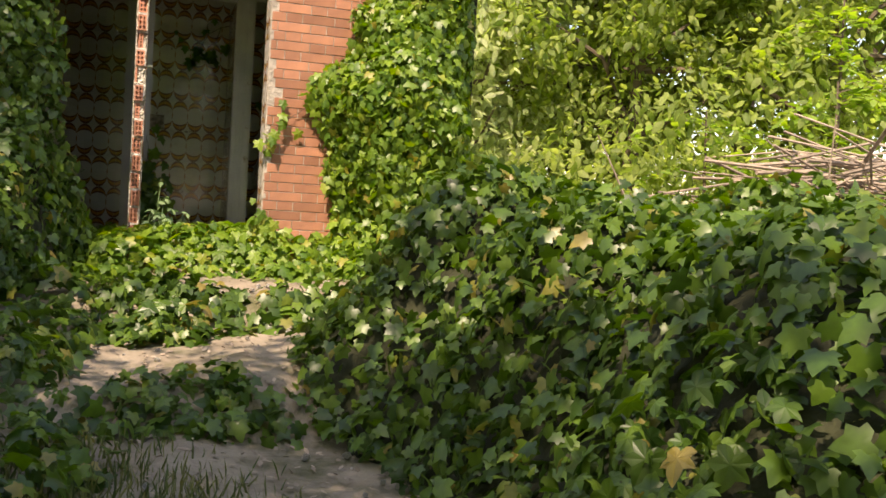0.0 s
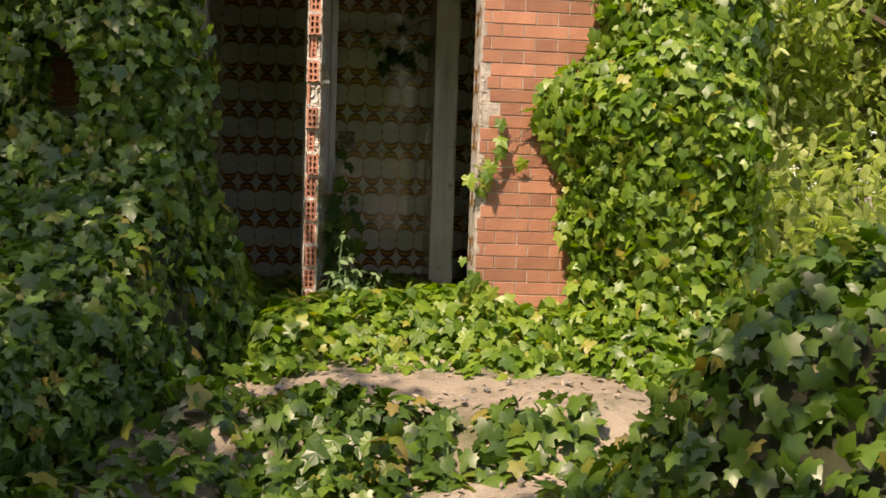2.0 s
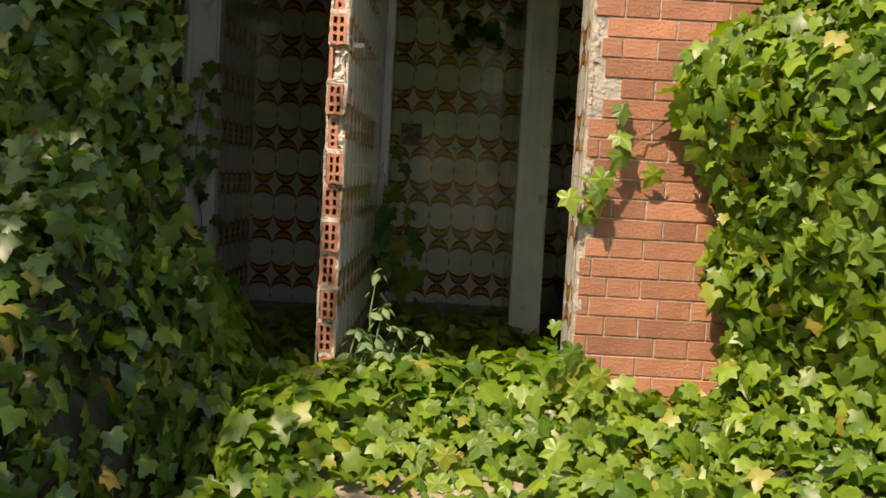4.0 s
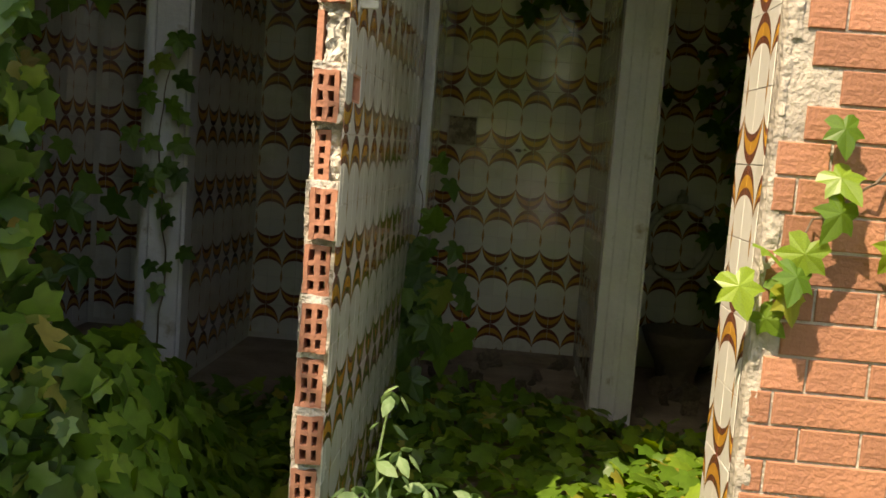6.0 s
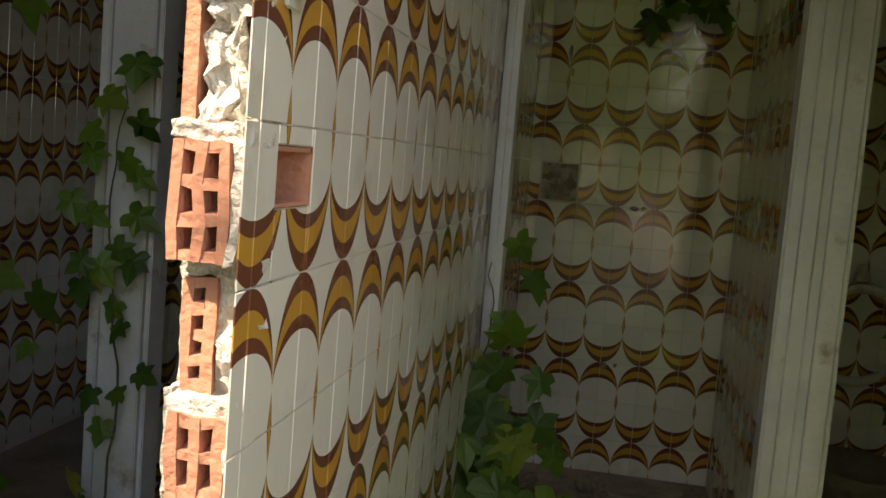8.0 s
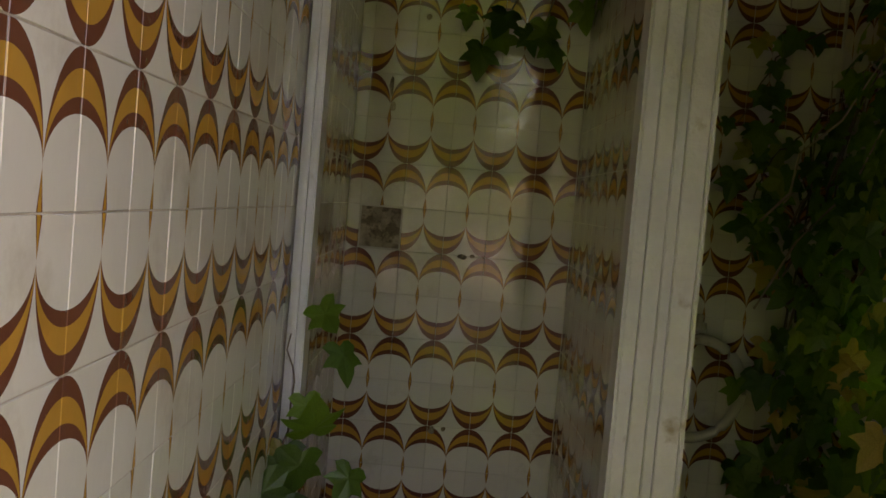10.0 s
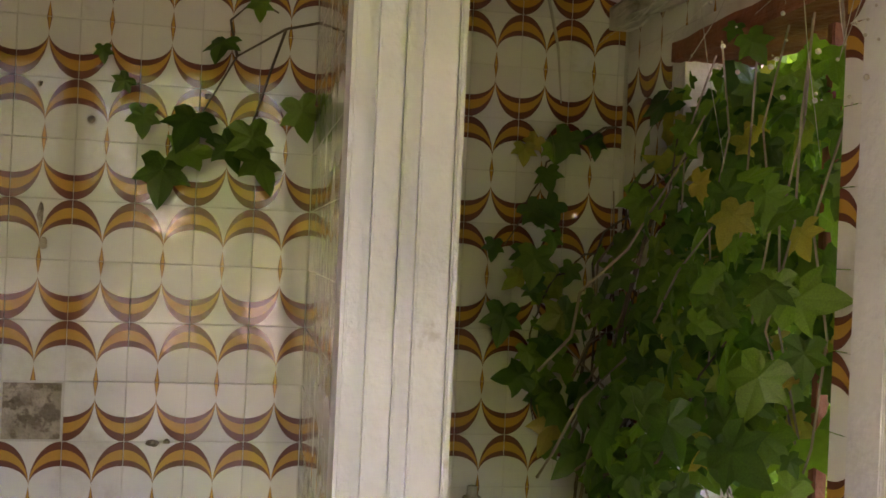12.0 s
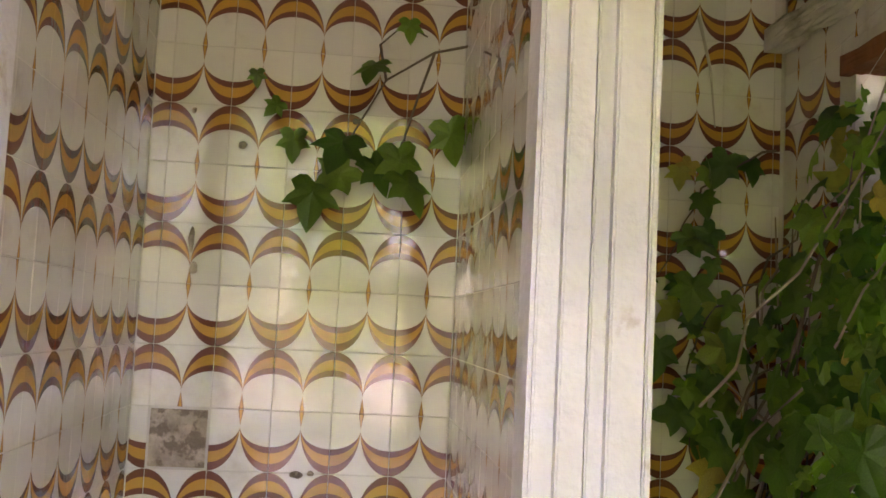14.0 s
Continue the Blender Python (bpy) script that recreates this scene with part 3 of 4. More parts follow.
# ---- trees behind ----
def tree(name, label, x, y, height, crown, leaves, mat, seed, leaf=(0.09, 0.16), lean=(0, 0), low=0.25):
    """A tapered trunk with limbs, and a ragged crown of many leaves in clumps."""
    rng = np.random.default_rng(seed)
    base = float(ground_z(x, y)) if y < 7 else 0.8
    root = tagged(new(name), label, "tree")
    bm = bmesh.new()
    top = np.array([x + lean[0], y + lean[1], base + height * 0.8])
    foot = np.array([x, y, base - 0.15])
    line = [foot + (top - foot) * k / 6 + np.r_[rng.normal(0, 0.08, 2), 0] * (k > 0) for k in range(7)]
    add_tube(bm, [Vector(p) for p in line], [height * 0.02 * (1 - 0.13 * k) for k in range(7)], 8)
    part("trunk", bm, BARK, root)
    ends = []
    for k in range(16):
        a = line[2 + k % 5]
        way = np.r_[rng.normal(0, 1, 2), rng.uniform(0.1, 0.9)]
        way /= np.linalg.norm(way)
        tip = a + way * crown * rng.uniform(0.6, 1.1)
        mid = (a + tip) / 2 + rng.normal(0, 0.15, 3)
        limb = bmesh.new()
        add_tube(limb, [Vector(a), Vector(mid), Vector(tip)], [height * 0.008, height * 0.005, height * 0.002], 5)
        part("limb", limb, BARK, root)
        ends += [tip, mid * 0.5 + tip * 0.5, mid]
    ends = np.array(ends)
    clumps = np.concatenate([ends[rng.integers(0, len(ends), 60)] + rng.normal(0, crown * 0.3, (60, 3)), np.c_[rng.uniform(x - crown, x + crown, 50), rng.uniform(y - crown * 0.8, y + crown * 0.8, 50), base + height * rng.uniform(low, 1.0, 50)]])
    c = clumps[rng.integers(0, len(clumps), leaves)]
    p = c + rng.normal(0, 0.26, (leaves, 3)) * (1, 1, 0.75)
    p = p[p[:, 2] > base + 0.1]
    n = np.tile((0.0, -0.3, 1.0), (len(p), 1))
    leaf_cloud("crown", p, n, rng.uniform(*leaf, len(p)), mat, seed + 1, root, OVAL_SHAPE, 0.9)


def build_trees():
    # most far crowns take the leaf colour that is paled for haze
    rows = [("tree", "tall leafy tree with a grey-green crown", 5.0, 14.5, 9, 2.6, 9000, HAZE_LEAF), ("tree", "tall leafy tree beyond the brushwood", 7.8, 14.5, 10, 2.8, 9000, TREE_LEAF),
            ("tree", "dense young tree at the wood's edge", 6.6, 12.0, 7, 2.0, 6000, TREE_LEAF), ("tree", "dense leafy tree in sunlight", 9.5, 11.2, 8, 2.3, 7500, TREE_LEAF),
            ("tree", "slender leafy tree behind the house", 3.6, 17.5, 10, 2.8, 7000, HAZE_LEAF), ("tree", "far leafy tree with a broad crown", 11.5, 16.0, 11, 3.2, 7000, HAZE_LEAF),
            ("tree", "leafy tree beside the path", 12.5, 9.0, 8, 2.4, 6000, TREE_LEAF), ("tree", "far leafy tree, its leaves coloured pale for haze", 7.0, 19.0, 12, 3.4, 9000, HAZE_LEAF), ("tree", "leafy tree deep in the wood", 4.6, 21.0, 13, 3.6, 9000, HAZE_LEAF), ("tree", "leafy tree deep in the wood", 10.0, 20.0, 13, 3.6, 9000, HAZE_LEAF), ("tree", "leafy tree deep in the wood", 15.5, 17.0, 13, 3.6, 9000, HAZE_LEAF), ("tree", "bushy tree close behind the house", 4.3, 12.6, 6, 1.3, 4000, HAZE_LEAF)]
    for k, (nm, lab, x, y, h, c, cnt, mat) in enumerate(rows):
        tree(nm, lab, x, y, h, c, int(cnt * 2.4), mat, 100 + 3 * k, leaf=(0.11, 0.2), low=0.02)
    # unseen trees over and behind the walker, added to cast shade and screen sky
    for k, (x, y) in enumerate(((-6.5, -9.0), (-3.2, -11.0), (0.2, -9.5), (3.6, -11.5))):
        tree("tree", "unseen leafy tree added to screen the low sky", x, y, 10, 2.7, 17000, TREE_LEAF, 150 + 3 * k, leaf=(0.13, 0.22), low=0.02)
    tree("tree", "unseen tree added to shade the path", -2.9, 0.4, 7.0, 1.7, 21000, TREE_LEAF, 140, leaf=(0.1, 0.18), lean=(0.5, 0.2), low=0.55)
    tree("tree", "unseen tree added to shade the bank", -1.3, -2.9, 7.5, 1.9, 10500, TREE_LEAF, 143, leaf=(0.1, 0.18), lean=(0.2, 0.4), low=0.55)
    tree("tree", "unseen tree added to shade the ivy curtain", -4.55, 3.15, 7.2, 1.7, 12000, TREE_LEAF, 146, leaf=(0.1, 0.18), low=0.55)



def build_brush():
    """Brushwood heaped beyond the bank, with long dry stems sticking out."""
    rng = np.random.default_rng(200)
    root = tagged(new("brush_pile"), "heap of dry grey-brown brushwood beyond the ivy bank", "brush pile")
    bm = bmesh.new()
    for k in range(480):
        c = np.array([rng.normal(5.9, 0.8), rng.normal(6.8, 0.5), 0])
        c[2] = 0.5 + 1.65 * math.exp(-((c[0] - 6.0) / 1.3) ** 2) * rng.uniform(0.1, 1.0)
        a = rng.normal(0.1, 0.45)
        d = np.array([math.cos(a), math.sin(a), rng.normal(0, 0.13)]) * rng.uniform(0.5, 1.1)
        r = rng.uniform(0.006, 0.018)
        add_tube(bm, [Vector(c - d), Vector(c + rng.normal(0, 0.07, 3)), Vector(c + d)], [r, r, r * 0.6], 5)
    tagged(part("brushwood", bm, STICK, root), kind="stuff")
    for a, b, c in (((2.9, 6.9, 1.35), (5.0, 6.6, 2.05), (7.2, 6.2, 1.95)), ((3.2, 6.2, 1.35), (5.0, 6.3, 1.8), (6.8, 6.4, 1.85)), ((4.9, 6.0, 0.9), (4.95, 6.0, 1.6), (4.98, 6.0, 2.3)), ((4.0, 6.8, 1.0), (3.75, 6.9, 1.6), (3.5, 7.0, 2.1))):
        bm = bmesh.new()
        pts = [Vector(a) * (1 - t) ** 2 + 2 * Vector(b) * t * (1 - t) + Vector(c) * t * t for t in np.linspace(0, 1, 9)]
        add_tube(bm, pts, [0.013 - 0.001 * k for k in range(9)], 6)
        part("long_stick", bm, STICK, root)


def frond_plant(x, y, z, seed, count=16):
    """A sapling with long pinnate leaves."""
    rng = np.random.default_rng(seed)
    root = tagged(new("sapling"), "bright green sapling with long feathery pinnate leaves", "sapling")
    bm = bmesh.new()
    add_tube(bm, [Vector((x, y, 0.5)), Vector((x + 0.05, y, z * 0.6)), Vector((x, y, z))], [0.03, 0.022, 0.01], 6)
    part("trunk", bm, BARK, root)
    ps, ns, rib = [], [], bmesh.new()
    for k in range(count):
        a, up = rng.uniform(0, 2 * math.pi), rng.uniform(0.45, 1.0)
        o = np.array([x, y, 0.5 + (z - 0.5) * up])
        d = np.array([math.cos(a), math.sin(a), 0.0])
        s, L = np.array([-d[1], d[0], 0.0]), rng.uniform(0.5, 0.85)
        pts = [o + d * L * t + np.array([0, 0, 0.35 * t - 0.55 * t * t]) for t in np.linspace(0, 1, 12)]
        add_tube(rib, [Vector(q) for q in pts[::3]], [0.006, 0.005, 0.004, 0.003], 4)
        for t, q in list(enumerate(pts))[2:]:
            for side in (-1, 1):
                ps.append(q + side * s * 0.02)
                ns.append(np.r_[side * s[:2] * 0.3, 1.0])
    part("ribs", rib, BARK, root)
    ps, ns = np.array(ps), np.array(ns)
    leaf_cloud("foliage", ps, ns, np.full(len(ps), 0.15), FROND, seed + 1, root, OVAL_SHAPE, 0.25, 0.6)


def build_undergrowth():
    rng = np.random.default_rng(300)
    p = np.c_[rng.uniform(2.6, 14, 16000), rng.uniform(7.6, 13, 16000), np.zeros(16000)]
    p[:, 2] = 0.7 + rng.uniform(0, 1, 16000) ** 1.1 * (1.9 + 0.6 * np.sin(1.3 * p[:, 0]))
    n = np.tile((0, -0.4, 1.0), (16000, 1))
    bush = tagged(new("undergrowth"), "tangle of sunlit bushes at the wood's edge", "bush", kind="stuff")
    leaf_cloud("leaves", p, n, rng.uniform(0.09, 0.17, 16000), TREE_LEAF, 301, bush, OVAL_SHAPE, 0.9)
    g = np.c_[rng.uniform(-1.7, 0.55, 11000), rng.uniform(1.3, 4.2, 11000), np.zeros(11000)]
    g = g[(g[:, 0] + 0.25 * np.sin(5 * g[:, 1]) + rng.normal(0, 0.25, 11000) < 0.15)][:7600]
    g[:, 2] = ground_z(g[:, 0], g[:, 1]) - 0.005
    turf = tagged(new("grass"), "sparse dry grass beside the earth path", "grass", kind="stuff")
    nn = rng.normal(0, 1, (len(g), 3)) * (1, 1, 0.15)
    leaf_cloud("blades", g, nn, rng.uniform(0.04, 0.11, len(g)), GRASS, 302, turf, BLADE_SHAPE, 0.2, -0.0 + 1.6)


build_trees()
build_brush()
for fx, fy, fz, fs in ((6.9, 8.2, 3.0, 401), (8.3, 7.8, 3.4, 404), (7.6, 9.0, 4.2, 407), (5.6, 8.6, 2.6, 410), (9.4, 8.8, 4.0, 413)):
    frond_plant(fx, fy, fz, fs)
build_undergrowth()


# ---- the torn end of the partition: hollow bricks and mortar ----
def hollow_brick(w, h, d, cols, rows, seed):
    """A hollow brick seen end on: webs round square cells, worn at the rim."""
    bm = bmesh.new()
    wall = 0.0105
    cw, ch = (w - wall * (cols + 1)) / cols, (h - wall * (rows + 1)) / rows
    for i in range(cols + 1):
        x = i * (cw + wall)
        add_box(bm, x, x + wall, 0, d, 0, h)
    for j in range(rows + 1):
        z = j * (ch + wall)
        for i in range(cols):
            x = wall + i * (cw + wall)
            add_box(bm, x - 0.001, x + cw + 0.001, 0.001, d, z, z + wall)
    add_box(bm, 0.002, w - 0.002, d - 0.012, d, 0.002, h - 0.002)
    bmesh.ops.subdivide_edges(bm, edges=[e for e in bm.edges if e.calc_length() > 0.03], cuts=2)
    for v in bm.verts:
        f = 1.0 if v.co.y < d * 0.5 else 0.3
        v.co += Vector(noise.noise_vector(v.co * 40 + Vector((seed * 3.1, 0, seed)))) * 0.005 * f
    return bm


def lump(x0, x1, y0, y1, z0, z1, rough, seed):
    bm = bmesh.new()
    add_box(bm, x0, x1, y0, y1, z0, z1)
    bmesh.ops.subdivide_edges(bm, edges=bm.edges[:], cuts=9, use_grid_fill=True)
    for v in bm.verts:
        if v.co.y < y1 - 0.01:
            v.co += Vector(noise.noise_vector(v.co * 32 + Vector((seed, 0, 0)))) * rough + Vector(noise.noise_vector(v.co * 95)) * rough * 0.75
    return bm


def build_partition_end():
    pitch, z0 = 0.1252, 0.941
    for k in range(21):
        z = z0 + pitch * k
        shift = max(-0.002, 0.008 * math.sin(2.7 * k) + 0.006 * math.sin(1.1 * k))
        y = END_Y + 0.012 * math.sin(3.3 * k)
        torn = k in (8, 12, 17)
        lumpy = k in (10, 15)
        w = 0.032 if torn else 0.058
        if not lumpy:
            ob = part("hollow_brick", hollow_brick(w, 0.108, 0.075, 1 if torn else 2, 4 if torn else 3, k), HOLLOW, partition)
            ob.location = (PART_X0 + 0.006 + shift, y, z)
        if torn:
            part("mortar_lump", lump(PART_X0 + 0.04 + shift, PART_X1 - 0.008, y + 0.006, y + 0.08, z, z + 0.106, 0.013, k), LUMP, partition)
        if lumpy:
            part("mortar_lump", lump(PART_X0 + 0.022, PART_X1 - 0.012, y - 0.004, y + 0.08, z - 0.004, z + 0.112, 0.017, k), LUMP, partition)
            part("hollow_brick", boxes((PART_X0 + 0.002, PART_X0 + 0.016, y - 0.004, y + 0.075, z - 0.002, z + 0.108), (PART_X0 + 0.004, PART_X0 + 0.06, y - 0.006, y + 0.07, z - 0.008, z + 0.002)), HOLLOW, partition)
        part("mortar_joint", lump(PART_X0 + 0.004 + shift, PART_X1, y + 0.006, y + 0.075, z + 0.108, z + 0.1252, 0.004, k + 40), LUMP, partition)
        part("mortar_edge", lump(PART_X0 + 0.064 + shift, PART_X1 - 0.003, y + 0.0, y + 0.07, z, z + 0.1252, 0.005, k + 70), LUMP, partition)
        part("plaster_edge", lump(PART_X0 - 0.003, PART_X0 + 0.006, y + 0.028, y + 0.09, z, z + 0.1252, 0.004, k + 90), LUMP, partition)


# ---- bricks of the front ----
def brick_mesh(w, h, d):
    bm = bmesh.new()
    add_box(bm, 0, w, 0, d, 0, h)
    top = [e for e in bm.edges if all(v.co.y < 0.001 for v in e.verts)]
    bmesh.ops.bevel(bm, geom=top, offset=0.002, segments=1, affect="EDGES")
    return mesh_of("brick", bm, BRICK)


def lay_bricks(parent, x_from, x_to, z_from, z_to, toward, gap=None):
    """Flemish bond from the torn edge outwards; toward: +1 to the right, -1 to the left."""
    rng = np.random.default_rng(500 + (toward > 0))
    course, joint, S, Hh, h = 0.0686, 0.006, 0.232, 0.112, 0.0626
    forms = {}
    for k in range(int((z_to - z_from) / course)):
        z, x, j = z_from + k * course, 0.0, 0
        first = (0.098, 0.04)[k % 2]
        seq = [first] + [S if (i + k) % 2 else Hh for i in range(12)]
        for w in seq:
            ragged = max(0.0, 0.035 * math.sin(k * 1.9) + 0.02 * math.sin(k * 0.7)) if x == 0 else 0
            a, b = x + ragged, x + w
            x += w + joint
            if b - a < 0.015 or a > abs(x_to - x_from):
                continue
            if x == w + joint and gap and gap[0] < z < gap[1]:
                continue
            key = round(b - a, 3)
            forms[key] = forms.get(key) or brick_mesh(key, h, 0.05)
            ob = new("brick", forms[key])
            ob.parent = parent
            ob.location = (x_from + a if toward > 0 else x_from - b, FRONT_Y + rng.uniform(-0.0015, 0.0015), z)


# ---- glazed tiles ----
TW, TH = 0.15, 0.153


def tile_mesh(w0=0.0, w1=1.0, h0=0.0, h1=1.0):
    """One tile, or a cut one from w0 to w1 of its width; u, v run over the whole tile."""
    bm = bmesh.new()
    uv = bm.loops.layers.uv.new("UVMap")
    g, bev, t = 0.0008, 0.0008, 0.0013
    x0, x1, z0, z1 = w0 * TW - TW / 2 + g, w1 * TW - TW / 2 - g, h0 * TH - TH / 2 + g, h1 * TH - TH / 2 - g
    low = [bm.verts.new(c) for c in ((x0, 0, z0), (x1, 0, z0), (x1, 0, z1), (x0, 0, z1))]
    top = [bm.verts.new(c) for c in ((x0 + bev, -t, z0 + bev), (x1 - bev, -t, z0 + bev), (x1 - bev, -t, z1 - bev), (x0 + bev, -t, z1 - bev))]
    bm.faces.new(top)
    for i in range(4):
        bm.faces.new((low[i], low[(i + 1) % 4], top[(i + 1) % 4], top[i]))
    for f in bm.faces:
        for lp in f.loops:
            lp[uv].uv = (lp.vert.co.x / TW + 0.5, lp.vert.co.z / TH + 0.5)
    return mesh_of("tile", bm, TILE)


TILE_FORMS = {}


def lay_tiles(parent, origin, along, normal, start, stop, z_from, z_to, skip=None):
    """Tiles on an upright wall. origin: where a joint crosses the line of touching crescents; along: the wall's direction; start, stop: metres from the origin."""
    along, normal = Vector(along), Vector(normal)
    turn = Matrix((along, -normal, Vector((0, 0, 1)))).transposed().to_4x4()
    rng = np.random.default_rng(int(abs(origin[0] * 97 + origin[1] * 31) * 10) + len(parent.children))
    i0, i1 = math.floor(start / TW + 1e-4), math.ceil(stop / TW - 1e-4)
    j0, j1 = math.floor((z_from - origin[2]) / TH), math.ceil((z_to - origin[2]) / TH)
    for i in range(i0, i1):
        for j in range(j0, j1):
            s, z = (i + 0.5) * TW, origin[2] + (j + 0.5) * TH
            if skip and skip(s, z):
                continue
            w0, w1 = max(0.0, start / TW - i), min(1.0, stop / TW - i)
            if w1 - w0 < 0.1:
                continue
            up = j % 2 == 0
            if up:
                w0, w1 = 1 - w1, 1 - w0
            key = (round(w0, 2), round(w1, 2))
            TILE_FORMS[key] = TILE_FORMS.get(key) or tile_mesh(*key)
            ob = new("tile", TILE_FORMS[key])
            ob.parent = parent
            p = Vector(origin) + along * s
            tilt = Matrix.Rotation(rng.normal(0, 0.003), 4, "X") @ Matrix.Rotation(rng.normal(0, 0.003), 4, "Z")
            ob.matrix_basis = Matrix.Translation((p.x, p.y, z)) @ turn @ tilt @ (Matrix.Rotation(math.pi, 4, "Y") if up else Matrix.Identity(4))


def cut_tile(parent, x, y, z, w0, w1, h0, h1, turned):
    """A piece left of a broken tile on the partition; x, y, z: the whole tile's middle."""
    if turned:
        w0, w1, h0, h1 = 1 - w1, 1 - w0, 1 - h1, 1 - h0
    ob = new("tile", tile_mesh(w0, w1, h0, h1))
    ob.parent = parent
    ob.matrix_basis = Matrix.Translation((x, y, z)) @ Matrix(((0, -1, 0), (1, 0, 0), (0, 0, 1))).to_4x4() @ (Matrix.Rotation(math.pi, 4, "Y") if turned else Matrix.Identity(4))


def build_tiles():
    X0, Z0 = 0.14, 2.05
    S0, SZ = 7.292, 2.045
    hole = lambda s, z: abs(s - 0.075) < 0.05 and abs(z - (Z0 + TH / 2)) < 0.05
    north = (X0, BACK_Y + 0.008, Z0)
    lay_tiles(wall_north, north, (1, 0, 0), (0, -1, 0), 0.097 - X0, 0.886 - X0, 0.99, CEIL_Z - 0.02, hole)
    X2 = 1.484
    lay_tiles(wall_north, (X2, BACK_2 + 0.008, Z0), (1, 0, 0), (0, -1, 0), 0.976 - X2, RIGHT_X - X2, 1.15, CEIL_Z - 0.02)
    lay_tiles(wall_north, north, (1, 0, 0), (0, -1, 0), -0.842 - X0, 0.008 - X0, 1.0, 3.2)
    lay_tiles(wall_north, north, (1, 0, 0), (0, -1, 0), -1.7 - X0, -0.938 - X0, 1.0, 3.2)
    broken = lambda s, z: s < 0.3 and abs(z - (SZ + TH / 2)) < 0.05
    lay_tiles(partition, (PART_X1, S0, SZ), (0, 1, 0), (1, 0, 0), -0.035, FRAME_Y - S0 - 0.02, 0.99, CEIL_Z - 0.02, broken)
    zc = SZ + TH / 2
    lo, hi = (HOLE[2] - SZ) / TH, (HOLE[3] - SZ) / TH
    a, c = (HOLE[0] - S0) / TW, (HOLE[1] - S0) / TW - 1
    for k, w0, w1, h0, h1 in ((-1, 0.77, 1, 0, 1), (0, 0, a, 0, 1), (0, a, 1, 0, lo), (0, a, 1, hi, 1), (1, c, 1, 0, 1), (1, 0, c, 0, lo), (1, 0, c, hi, 1)):
        cut_tile(partition, PART_X1, S0 + (k + 0.5) * TW, zc, w0, w1, h0, h1, True)
    lay_tiles(wall_stall_left, (0.0945, S0, Z0), (0, 1, 0), (1, 0, 0), FRAME_Y + 0.11 - S0, BACK_Y - S0, 1.0, 3.21)
    lay_tiles(wall_stall_mid, (0.8875, BACK_Y, Z0), (0, -1, 0), (-1, 0, 0), 0.0, BACK_Y - FRAME_Y - 0.1, 1.0, 3.21)
    lay_tiles(wall_stall_mid, (0.9725, S0, Z0), (0, 1, 0), (1, 0, 0), FRAME_Y + 0.11 - S0, BACK_2 - S0, 1.0, 3.21)
    EAST_Y = 10.29
    blocked = lambda s, z: WIN[0] - 0.02 < EAST_Y - s < WIN[1] + 0.02 and WIN[2] - 0.04 < z < WIN[3] + 0.0
    lay_tiles(wall_east, (RIGHT_X + 0.008, EAST_Y, Z0 + 0.065), (0, -1, 0), (-1, 0, 0), EAST_Y - BACK_2, EAST_Y - 7.4, 1.15, CEIL_Z - 0.02, blocked)
    lay_tiles(wall_south_right, (JAMB_X + 0.008, FRONT_Y + 0.3, SZ), (0, -1, 0), (-1, 0, 0), 0.04, 0.26, 0.99, CEIL_Z - 0.02)
    lay_tiles(wall_west, (LEFT_X - 0.008, S0, Z0), (0, 1, 0), (1, 0, 0), 0.12, BACK_Y - S0, 1.0, CEIL_Z - 0.02)
    lay_tiles(wall_stall_far, (-0.8445, S0, Z0), (0, 1, 0), (1, 0, 0), FRAME_L + 0.07 - S0, BACK_Y - S0, 1.0, 3.1)


# ---- things indoors ----
def spray(name, label, path, count, seed, mat, size=(0.06, 0.11), out=(0, -1, 0), scatter=0.05, first=0.15):
    """A trailing ivy shoot: a bent stem with its leaves, one object each."""
    rng = np.random.default_rng(seed)
    root = tagged(new(name), label, "ivy")
    pts = [Vector(p) for p in path]
    line = []
    for a, b in zip(pts, pts[1:]):
        line += [a.lerp(b, t / 6) + Vector(rng.normal(0, 0.006, 3)) for t in range(6)]
    line.append(pts[-1])
    bm = bmesh.new()
    add_tube(bm, line, [0.004 * (1 - 0.6 * k / len(line)) for k in range(len(line))], 5)
    part("stem", bm, BARK, root)
    at = np.array([line[min(int((first + (1 - first) * rng.uniform()) * len(line)), len(line) - 1)] for _ in range(count)]) + rng.normal(0, scatter, (count, 3)) * (np.ones(3) - 0.7 * np.abs(np.array(out)))
    at += np.array(out) * rng.uniform(0.0, 0.05, (count, 1))
    single_leaves(at, np.tile(np.array(out, float) + (0, 0, 0.25), (count, 1)), rng.uniform(*size, count), shape_mesh("leaf", FINE_SHAPE, mat), root, seed + 1, 0.35)
    return root


